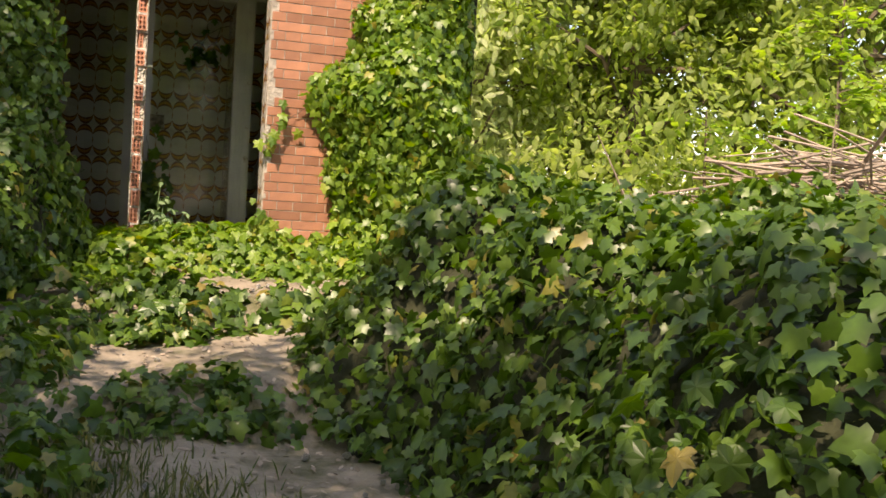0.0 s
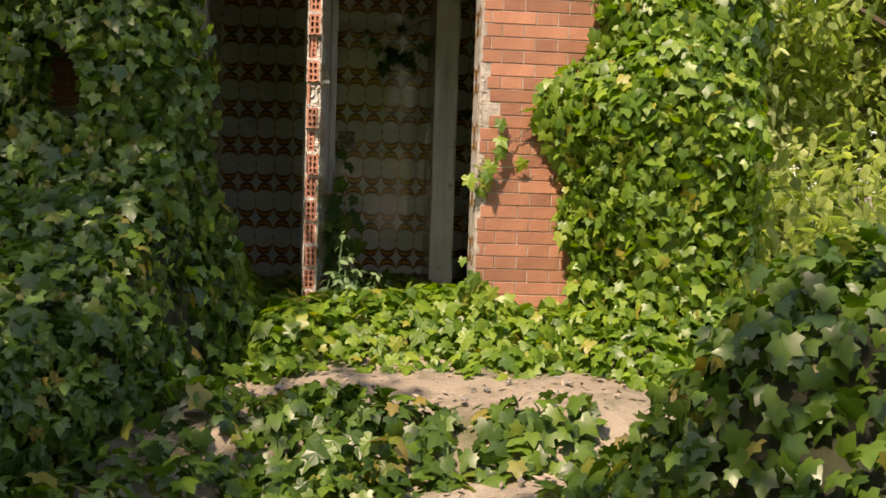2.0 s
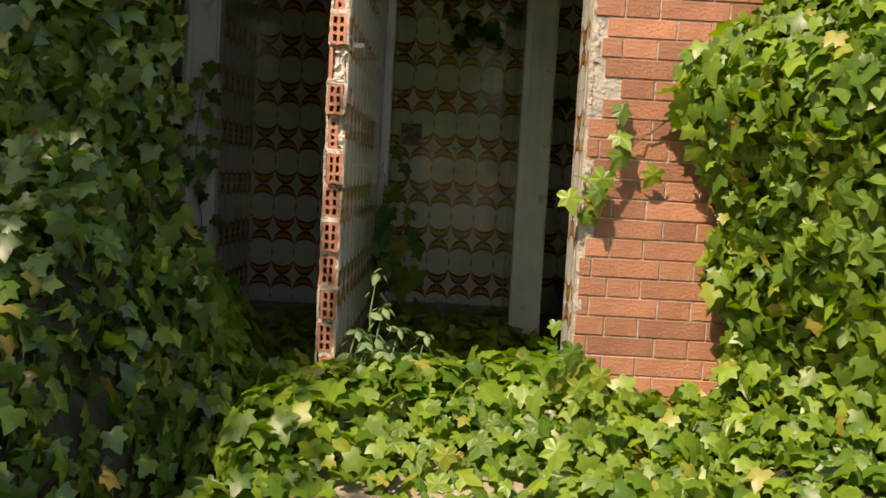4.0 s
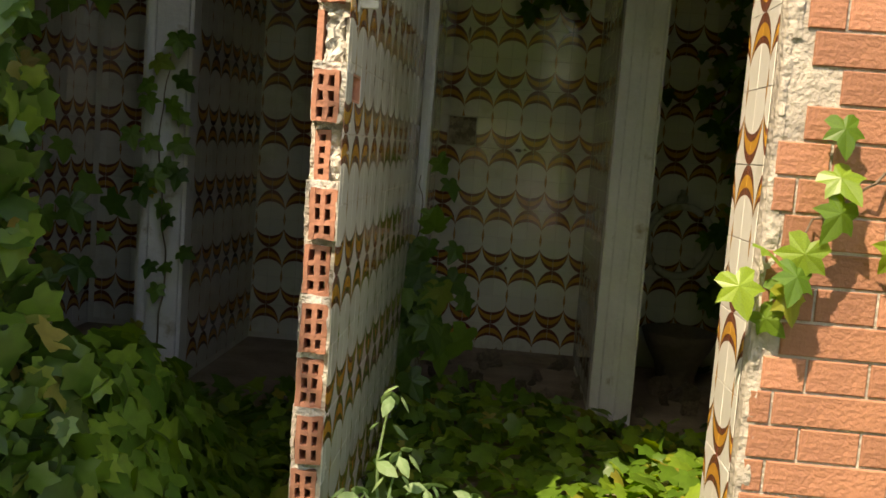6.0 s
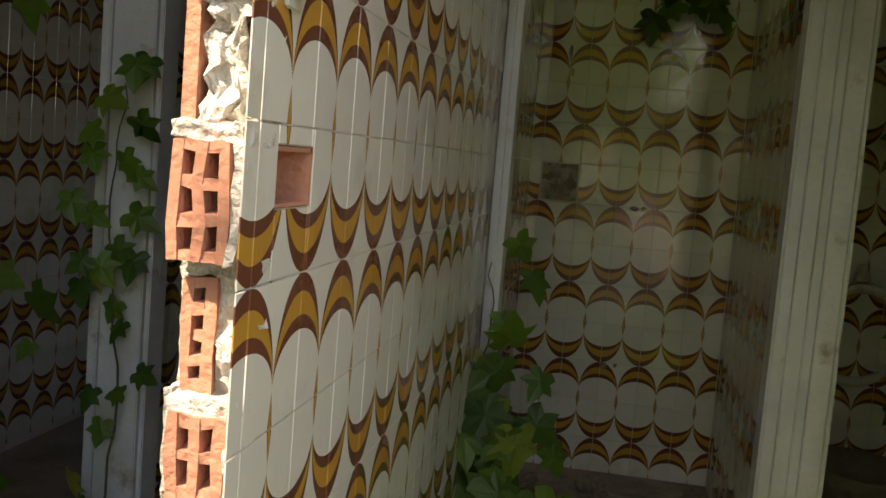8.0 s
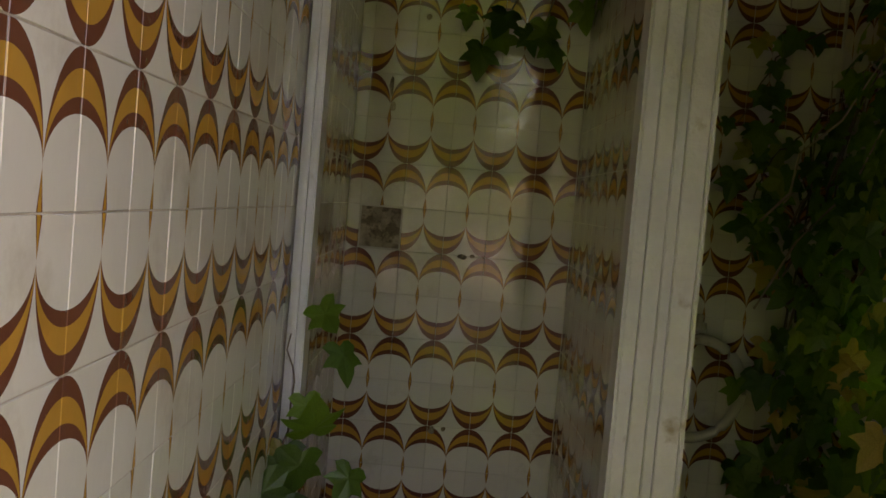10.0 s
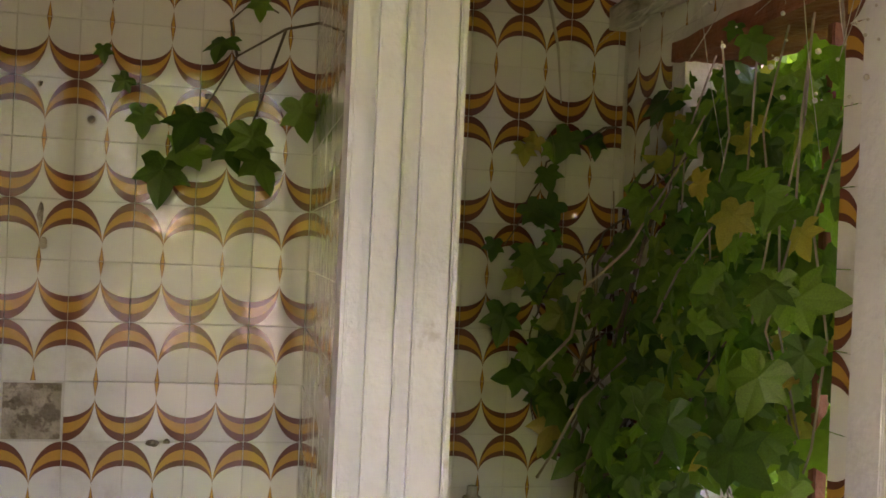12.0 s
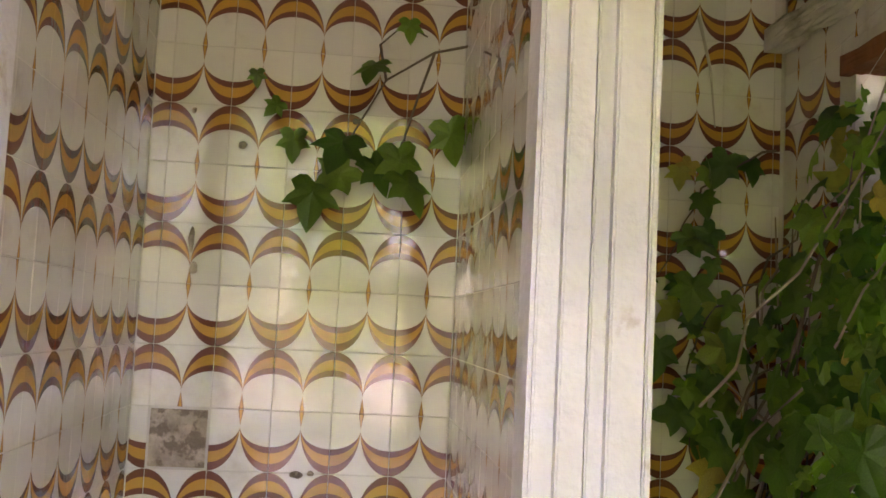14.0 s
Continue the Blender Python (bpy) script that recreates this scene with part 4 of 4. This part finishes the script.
def build_indoor_ivy():
    twig = tagged(new("ivy_spray"), "ivy spray hanging before the tiled back wall", "ivy")
    places = np.array([(0.457, 2.86), (0.42, 2.93), (0.587, 2.85), (0.652, 3.04), (0.73, 3.15), (0.84, 2.905), (0.717, 2.83), (0.73, 2.76), (0.6, 2.775), (0.515, 2.735), (0.65, 2.8), (0.36, 3.0)])
    places = np.c_[places[:, 0], 10.12 - 0.012 * np.arange(12) % 0.05, places[:, 1] + 0.04]
    single_leaves(places, np.tile((0.0, -1.0, 0.3), (12, 1)), np.array([0.085, 0.06, 0.14, 0.1, 0.07, 0.12, 0.13, 0.13, 0.12, 0.14, 0.11, 0.05]), shape_mesh("leaf", FINE_SHAPE, IVY_INDOOR_LIT), twig, 602, 0.3)
    bm = bmesh.new()
    for line in (((0.9, 10.14, 3.16), (0.8, 10.13, 3.13), (0.68, 10.13, 3.05), (0.6, 10.13, 2.9), (0.52, 10.13, 2.8)), ((0.8, 10.13, 3.13), (0.76, 10.13, 3.0), (0.72, 10.13, 2.86), (0.72, 10.13, 2.76)), ((0.68, 10.13, 3.05), (0.66, 10.13, 3.14), (0.72, 10.13, 3.2), (0.78, 10.13, 3.17))):
        add_tube(bm, [Vector(q) for q in line], [0.004, 0.0035, 0.003, 0.0025, 0.002][:len(line)], 5)
    part("stem", bm, BARK, twig)
    spray("ivy_spray", "ivy climbing beside the white door jamb", [(0.21, 8.72, 0.98), (0.17, 8.8, 1.3), (0.15, 8.86, 1.55)], 60, 607, IVY_INDOOR_LIT, (0.09, 0.16), out=(0.45, -0.9, 0), scatter=0.12, first=0.0)
    spray("ivy_spray", "few ivy leaves high on the white door jamb", [(0.14, 8.9, 1.5), (0.14, 8.92, 1.7), (0.13, 8.92, 1.92)], 6, 608, IVY_INDOOR_LIT, (0.08, 0.13), out=(0.45, -0.9, 0), scatter=0.05, first=0.3)
    spray("ivy_spray", "ivy trailing up the far white post", [(-0.79, 8.66, 1.0), (-0.77, 8.67, 1.5), (-0.81, 8.66, 2.0), (-0.79, 8.67, 2.3)], 26, 610, IVY_INDOOR_LIT, (0.06, 0.1), scatter=0.05, first=0.0)
    rng = np.random.default_rng(620)
    # the mass that has come in through the window
    n_leaf = 560
    s, z = rng.uniform(0, 1, n_leaf), rng.uniform(0, 1, n_leaf)
    y = 9.2 + 0.9 * s
    zz = 1.2 + z * (2.02 - 0.55 * np.clip(s - 0.55, 0, 1) - 0.1 * s)
    keep = rng.uniform(0, 1, n_leaf) < 1.0 - 0.93 * np.clip((zz - 2.45) / 0.4, 0, 1)
    p = np.stack([RIGHT_X - 0.03 - rng.uniform(0, 0.2, n_leaf) * np.clip((3.1 - zz) / 0.9, 0.15, 1), y, zz], 1)[keep]
    ivy_thing("window_ivy", "mass of ivy pushing in through the window opening", p, np.tile((-1.0, -0.5, 0.3), (len(p), 1)), (0.065, 0.125), IVY_INDOOR_LIT, 621, 280, (1.6, 9.5, 2.7), spread=0.45)
    spray("ivy_spray", "ivy shoots creeping over the tiled back wall", [(1.75, 10.22, 2.97), (1.56, 10.24, 2.84), (1.44, 10.24, 2.6)], 12, 630, IVY_INDOOR_LIT, (0.06, 0.11), scatter=0.07)
    spray("ivy_spray", "ivy shoots creeping over the tiled back wall", [(1.77, 10.22, 2.62), (1.6, 10.24, 2.52), (1.52, 10.24, 2.35), (1.55, 10.24, 2.1)], 24, 633, IVY_INDOOR_LIT, (0.07, 0.13), scatter=0.09)
    spray("ivy_spray", "dark ivy shoots creeping low over the back wall", [(1.76, 10.22, 2.1), (1.72, 10.2, 1.9), (1.7, 10.17, 1.6), (1.68, 10.0, 1.2)], 40, 636, IVY_INDOOR_LIT, (0.09, 0.15), scatter=0.13)
    w = 520
    inner = np.c_[rng.uniform(RIGHT_X + 0.05, RIGHT_X + 0.2, w), 9.22 + 0.72 * rng.uniform(0, 1, w) ** 0.8, rng.uniform(2.2, 3.06, w)]
    far = np.c_[rng.uniform(RIGHT_X - 0.03, RIGHT_X + 0.24, 220), rng.uniform(9.8, 9.97, 220), rng.uniform(1.8, 3.1, 220)]
    inner = np.concatenate([inner, far])
    w += 220
    vines = ivy_thing("window_ivy", "backlit ivy filling the window opening", inner, np.tile((-0.9, -0.6, 0.2), (w, 1)), (0.06, 0.11), IVY_INDOOR_LIT, 625, 120, (1.8, 9.5, 2.8), spread=0.5)
    # hanging stems before the opening, and leaves outside it
    for k in range(7):
        bm = bmesh.new()
        yy = 9.26 + 0.09 * k + rng.normal(0, 0.02)
        pts = [Vector((RIGHT_X + 0.02 + rng.normal(0, 0.03), yy + rng.normal(0, 0.02), 3.1 - 0.22 * q)) for q in range(7)]
        add_tube(bm, pts, [0.0028] * 7, 5)
        part("hanging_stem", bm, STICK, vines, "dry pale hanging stem")
    # brown runners tangled over the back wall and the window's edge
    for k in range(16):
        a = np.array([rng.uniform(1.5, 1.78), rng.uniform(9.95, 10.26), rng.uniform(1.6, 2.3)])
        b = np.array([RIGHT_X - rng.uniform(0.02, 0.08), rng.uniform(9.5, 10.2), rng.uniform(2.3, 2.95)])
        bm = bmesh.new()
        pts = [Vector(a + (b - a) * t + rng.normal(0, 0.035, 3) * math.sin(math.pi * t)) for t in np.linspace(0, 1, 7)]
        for v in pts:
            v.x, v.y = min(v.x, RIGHT_X - 0.01), min(v.y, BACK_2 - 0.012)
        add_tube(bm, pts, [0.005, 0.0048, 0.0045, 0.004, 0.0035, 0.003, 0.0022], 5)
        part("runner", bm, BARK if k % 3 else STICK, vines, "dry brown runner")
    m = 3000
    q = np.c_[rng.uniform(2.25, 3.1, m), rng.uniform(9.0, 11.4, m), rng.uniform(1.0, 3.7, m)]
    ivy_thing("outer_ivy", "sunlit ivy growing outside the window", q, np.tile((-0.4, -0.4, 0.6), (m, 1)), (0.07, 0.13), IVY_LIT, 640, spread=0.8)
    m = 420
    q = np.c_[rng.uniform(-1.6, -0.95, m), rng.uniform(7.5, 8.6, m), rng.uniform(1.0, 3.2, m)]
    ivy_thing("hanging_ivy", "dark ivy hanging inside the other room", q, np.tile((0.5, -0.8, 0.3), (m, 1)), (0.08, 0.14), IVY_INDOOR_LIT, 650, 200, (-0.9, 7.6, 1.8), spread=0.5)
    m = 420
    q = np.c_[-0.87 - rng.uniform(-0.05, 0.06, m), rng.uniform(7.0, 7.45, m), rng.uniform(1.0, 3.55, m)]
    ivy_thing("edge_ivy", "ivy wrapped round the end of the brick front", q, np.tile((0.9, -0.4, 0.2), (m, 1)), (0.07, 0.115), IVY, 652, 150, (-0.9, 7.1, 1.9), spread=0.5)
    # leaf colour brightened here as if daylight fell on the heap
    heap = lambda x, y: FLOOR_Z + 0.05 + (0.4 + 0.07 * np.sin(5 * x + 3 * y)) * ease((-0.1 - x) / 0.4) * ease((8.5 - y) / 0.9)
    creep("ivy_heap", "heap of ivy inside the other room", heap, 8000, (-1.68, -0.1), (7.0, 8.6), 655, IVY_LIT, (0.065, 0.11), 120, (-0.6, 7.4, 1.3))


def weed(x, y, z, height, seed, label):
    """An upright weed with paired leaves."""
    rng = np.random.default_rng(seed)
    root = tagged(new("weed"), label, "weed")
    bm = bmesh.new()
    pts = [Vector((x + 0.012 * math.sin(k), y + 0.01 * math.cos(2 * k), z + height * k / 7)) for k in range(8)]
    add_tube(bm, pts, [0.006 - 0.0006 * k for k in range(8)], 5)
    part("stem", bm, WEED, root)
    ps, ns, ss = [], [], []
    for k in range(1, 9):
        q = np.array(pts[min(k, 7)])
        for i in range(2 if k < 8 else 4):
            a = k * 1.57 + i * (math.pi if k < 8 else 1.57)
            ps.append(q + np.array([math.cos(a), math.sin(a), 0]) * 0.018)
            ns.append((math.cos(a) * 0.9, math.sin(a) * 0.9, 0.9))
            ss.append(0.085 * (1.1 - 0.07 * k))
    single_leaves(np.array(ps), np.array(ns), np.array(ss), shape_mesh("leaf", OVAL_SHAPE, WEED), root, seed, 0.15)


def build_small():
    weed(0.24, 7.25, 1.0, 0.5, 701, "pale green upright weed at the torn partition")
    for k, (wx, wy, wh) in enumerate(((0.27, 7.22, 0.38), (0.33, 7.26, 0.3), (0.22, 7.18, 0.26), (0.38, 7.2, 0.22), (0.29, 7.12, 0.24), (0.43, 7.28, 0.28))):
        weed(wx, wy, 1.0, wh, 770 + k, "pale green bushy weed among the ivy by the partition")
    weed(0.3, 7.3, 1.0, 0.25, 704, "small pale green weed among the ivy")
    weed(0.18, 7.2, 1.0, 0.3, 707, "small pale green weed at the partition foot")
    spray("ivy_spray", "bright ivy shoot reaching over the brick edge", [(1.52, 7.02, 2.42), (1.36, 7.05, 2.22), (1.17, 7.075, 2.05), (1.07, 7.08, 1.98), (1.01, 7.08, 1.92), (1.0, 7.08, 1.86)], 20, 710, IVY_LIT, (0.05, 0.1), scatter=0.04, first=0.1)
    spray("ivy_spray", "bright ivy shoots at the foot of the brick jamb", [(1.1, 6.95, 1.05), (0.96, 6.92, 1.25), (0.93, 6.93, 1.28), (0.92, 6.93, 1.3)], 34, 713, IVY_LIT, (0.05, 0.095), scatter=0.05, first=0.0)
    spray("ivy_spray", "ivy shoot hanging loose from the curtain", [(-0.75, 6.7, 1.75), (-0.6, 6.6, 1.7), (-0.5, 6.6, 1.62)], 10, 716, IVY_LIT, (0.06, 0.1), scatter=0.04)
    # broken tile on the back wall
    tagged(part("broken_tile_patch", lump(0.146, 0.284, BACK_Y + 0.004, BACK_Y + 0.012, 2.056, 2.197, 0.004, 5), PATCH), "bare rough mortar patch where a tile is missing", "wall patch")
    # dirt blots, snail-like spots, mould and chips on the glazed back wall
    for k, (mx, mz, mw, mh) in enumerate(((0.51, 2.048, 0.034, 0.02), (0.545, 2.052, 0.018, 0.014), (0.397, 2.966, 0.022, 0.018), (0.61, 2.95, 0.02, 0.016), (0.326, 2.868, 0.02, 0.02), (0.2, 2.95, 0.016, 0.018), (0.455, 1.425, 0.022, 0.026), (0.497, 1.432, 0.014, 0.016), (0.215, 2.62, 0.014, 0.07), (0.225, 2.55, 0.02, 0.03))):
        bm = bmesh.new()
        bmesh.ops.create_icosphere(bm, subdivisions=2, radius=0.5, matrix=Matrix.Translation((mx, BACK_Y + 0.003, mz)) @ Matrix.Diagonal((mw, 0.012, mh, 1)))
        roughen(bm, 0.004, 60.0, k)
        tagged(part("brown_spot", bm, PATCH), "small brown spot stuck to the glazed tiles", "mud spot", group="mud spots on the tiles")
    # clay back of the cut socket
    box = tagged(new("socket_recess"), "red clay recess cut for a switch box in the tiles", "wall recess")
    deep = PART_X0 + 0.031
    for nm, r in (("back", (deep, deep + 0.003, HOLE[0] - 0.02, HOLE[1], HOLE[2], HOLE[3])), ("top", (deep, PART_X1 + 0.0005, HOLE[0] - 0.01, HOLE[1], HOLE[3] - 0.006, HOLE[3] - 0.001)),
                  ("far_side", (deep, PART_X1 + 0.0005, HOLE[1] - 0.008, HOLE[1] - 0.001, HOLE[2], HOLE[3])), ("near_side", (deep, PART_X1 + 0.0005, HOLE[0] - 0.008, HOLE[0] - 0.001, HOLE[2], HOLE[3])), ("bottom", (deep, PART_X1, HOLE[0] - 0.002, HOLE[1], HOLE[2] + 0.001, HOLE[2] + 0.005))):
        part(nm, boxes(r), HOLLOW, box)
    tagged(part("wall_hook", boxes((0.107, 0.15, 7.337, 7.357, 2.318, 2.335), (0.1065, 0.111, 7.327, 7.367, 2.305, 2.346), bevel=0.002), ENAMEL), "small white hook fixed to the tiles", "hook")
    # mortar edge of the brick jamb
    for k in range(18):
        z = 0.98 + 0.145 * k
        part("mortar_edge", lump(JAMB_X + 0.012, JAMB_X + 0.03 + 0.008 * math.sin(k * 2.3), FRONT_Y + 0.001, FRONT_Y + 0.05, z, z + 0.147, 0.005, k + 200), MORTAR, wall_south_right)
    # plastered ledge and old lintel at the window
    bm = lump(RIGHT_X - 0.06, RIGHT_X + 0.003, 9.36, BACK_2 - 0.004, 3.25, 3.315, 0.02, 31)
    tagged(part("plaster_ledge", bm, PLASTER), "cobwebbed plaster ledge above the window", "ledge")
    tagged(part("window_lintel", lump(RIGHT_X - 0.016, RIGHT_X + 0.2, WIN[0] - 0.03, WIN[1] + 0.03, 3.095, 3.145, 0.006, 37), RUST), "rust-brown weathered wooden window lintel", "lintel")
    tagged(part("window_bar", boxes((RIGHT_X + 0.1, RIGHT_X + 0.13, 9.42, 9.445, WIN[2], 3.09), bevel=0.003), RUST), "rusty upright bar in the window opening", "bar")
    # raised seat, pan and flush pipe in the far cubicle
    wc = tagged(new("toilet"), "old white toilet with its ring seat raised against the tiles", "toilet")
    bm = bmesh.new()
    ring = [(1.385 + 0.17 * math.cos(a), 10.25 - 0.03 * math.sin(a), 1.64 + 0.185 * math.sin(a)) for a in np.linspace(0, 2 * math.pi, 40)]
    add_tube(bm, [Vector(c) for c in ring], [0.02] * 40, 8)
    part("seat", bm, ENAMEL, wc, smooth=True)
    bm = bmesh.new()
    prof = ((0.1, 0.95), (0.095, 0.98), (0.11, 1.05), (0.16, 1.14), (0.185, 1.21), (0.17, 1.215), (0.14, 1.14), (0.05, 1.08))
    rings = [[bm.verts.new((1.385 + r * math.cos(a), 10.0 + 1.25 * r * math.sin(a), zc)) for a in np.linspace(0, 2 * math.pi, 24, endpoint=False)] for r, zc in prof]
    for r0, r1 in zip(rings, rings[1:]):
        for i in range(24):
            bm.faces.new((r0[i], r0[(i + 1) % 24], r1[(i + 1) % 24], r1[i]))
    bm.faces.new(rings[-1])
    # rubble colour instead of enamel, to sink the bowl into the cubicle's darkness
    part("bowl", bm, RUBBLE, wc, "bowl coloured dark for the cubicle shade", smooth=True)
    bm = bmesh.new()
    add_tube(bm, [Vector((1.385, 10.265, 1.845)), Vector((1.385, 10.265, 1.88)), Vector((1.385, 10.265, 1.882)), Vector((1.385, 10.265, 1.91))], [0.03, 0.026, 0.016, 0.014], 12)
    part("flush_pipe", bm, ENAMEL, wc, smooth=True)
    # threshold kerb and rubble at the back of the first cubicle
    tagged(part("brick_kerb", lump(0.09, 0.884, BACK_Y - 0.12, BACK_Y + 0.004, 0.9, 1.0, 0.01, 51), RUBBLE), "low broken kerb at the cubicle's back wall", "kerb")
    rng = np.random.default_rng(740)
    stone = mesh_of("rubble_piece", lump(-0.5, 0.5, -0.5, 0.5, -0.3, 0.3, 0.12, 3), RUBBLE)
    for k in range(46):
        ob = tagged(new("rubble_piece", stone), "broken piece of masonry on the floor", "rubble", group="rubble on the floor")
        s = rng.uniform(0.03, 0.13)
        ob.matrix_basis = Matrix.Translation((rng.uniform(0.15, 1.6), rng.uniform(8.75, 10.05), FLOOR_Z + 0.25 * s)) @ Euler(rng.uniform(-0.3, 3, 3)).to_matrix().to_4x4() @ Matrix.Diagonal((s, s * rng.uniform(0.6, 1), s * 0.7, 1))
    # pebbles and dead leaves on the path
    pebble = mesh_of("pebble", lump(-0.5, 0.5, -0.5, 0.5, -0.35, 0.35, 0.15, 9), LUMP)
    for k in range(60):
        x, y = rng.uniform(-0.3, 1.2), rng.uniform(3.4, 6.6)
        s = rng.uniform(0.008, 0.028)
        ob = tagged(new("pebble", pebble), "small pale stone on the earth path", "stone", group="stones on the path")
        ob.matrix_basis = Matrix.Translation((x, y, float(ground_z(x, y)) + 0.012)) @ Euler(rng.uniform(0, 3, 3)).to_matrix().to_4x4() @ Matrix.Scale(s, 4)
    n = 2600
    pp = np.c_[rng.uniform(-0.9, 1.5, n), 1.2 + 5.5 * rng.uniform(0, 1, n) ** 1.3, np.zeros(n)]
    pp[:, 2] = ground_z(pp[:, 0], pp[:, 1]) + 0.02
    litter = tagged(new("leaf_litter"), "scattered dry fallen leaves on the earth path", "leaf litter", kind="stuff")
    leaf_cloud("dry_leaves", pp, np.tile((0, 0, 1.0), (n, 1)), rng.uniform(0.02, 0.05, n), STICK, 741, litter, OVAL_SHAPE, 0.25)


def build_cobwebs():
    rng = np.random.default_rng(760)
    root = tagged(new("cobweb"), "dusty cobweb strands across the upper door corner", "cobweb")
    bm = bmesh.new()
    for k in range(16):
        a = Vector((rng.uniform(1.5, 1.78), FRAME_Y + rng.uniform(-0.02, 0.3), rng.uniform(3.14, 3.24)))
        b = a + Vector((rng.normal(0, 0.12), rng.normal(0.02, 0.1), -rng.uniform(0.1, 0.42)))
        mid = (a + b) / 2 + Vector((0, 0, -0.03))
        add_tube(bm, [a, mid, b], [0.0006, 0.0008, 0.0005], 4)
    tagged(part("cobweb_tangle", bm, COBWEB, root), kind="stuff")
    bm = bmesh.new()
    for k in range(60):
        c = Vector((rng.uniform(1.42, 1.79), FRAME_Y + rng.uniform(-0.03, 0.2), rng.uniform(2.85, 3.2)))
        bmesh.ops.create_icosphere(bm, subdivisions=1, radius=rng.uniform(0.002, 0.006), matrix=Matrix.Translation(c))
    tagged(part("dust", bm, COBWEB, root), kind="stuff")
    for a, b in (((1.55, 10.285, 3.34), (1.6, 10.27, 3.02)), ((1.35, FRAME_Y - 0.022, 3.28), (1.37, FRAME_Y - 0.01, 3.18))):
        bm = bmesh.new()
        add_tube(bm, [Vector(a), (Vector(a) + Vector(b)) / 2 + Vector((0.012, 0, 0)), Vector(b)], [0.005, 0.004, 0.002], 6)
        tagged(part("cobweb", bm, COBWEB), "dusty grey cobweb rope hanging by the tiles", "cobweb")


build_indoor_ivy()
build_small()
build_cobwebs()


# ---- the garden lies turned a little from the line of the house ----
GARDEN = Matrix.Translation((0.605, 7.1, 0)) @ Matrix.Rotation(radians(1.6), 4, "Z") @ Matrix.Translation((-0.5, -7.1, 0))
GARDEN_KINDS = ("ground", "ivy_bank", "ivy_clump", "ivy_carpet", "ivy_strip", "tree", "brush_pile", "sapling", "undergrowth", "grass", "leaf_litter", "pebble")
for ob in [o for o in scene.objects if o.parent is None]:
    kind_of = ob.name.split(".")[0]
    if kind_of in GARDEN_KINDS:
        ob.matrix_basis = GARDEN @ ob.matrix_basis
    elif kind_of in ("ivy_curtain", "climbing_ivy"):
        ob.location.x += 0.105


# ---- pieces of walls ----
build_partition_end()
lay_bricks(wall_south_right, JAMB_X + 0.02, 2.28, 0.933, CEIL_Z - 0.02, 1, (2.09, 2.26))
lay_bricks(wall_south_left, JAMB_L - 0.01, -1.9, 0.933, CEIL_Z - 0.02, -1)
build_tiles()
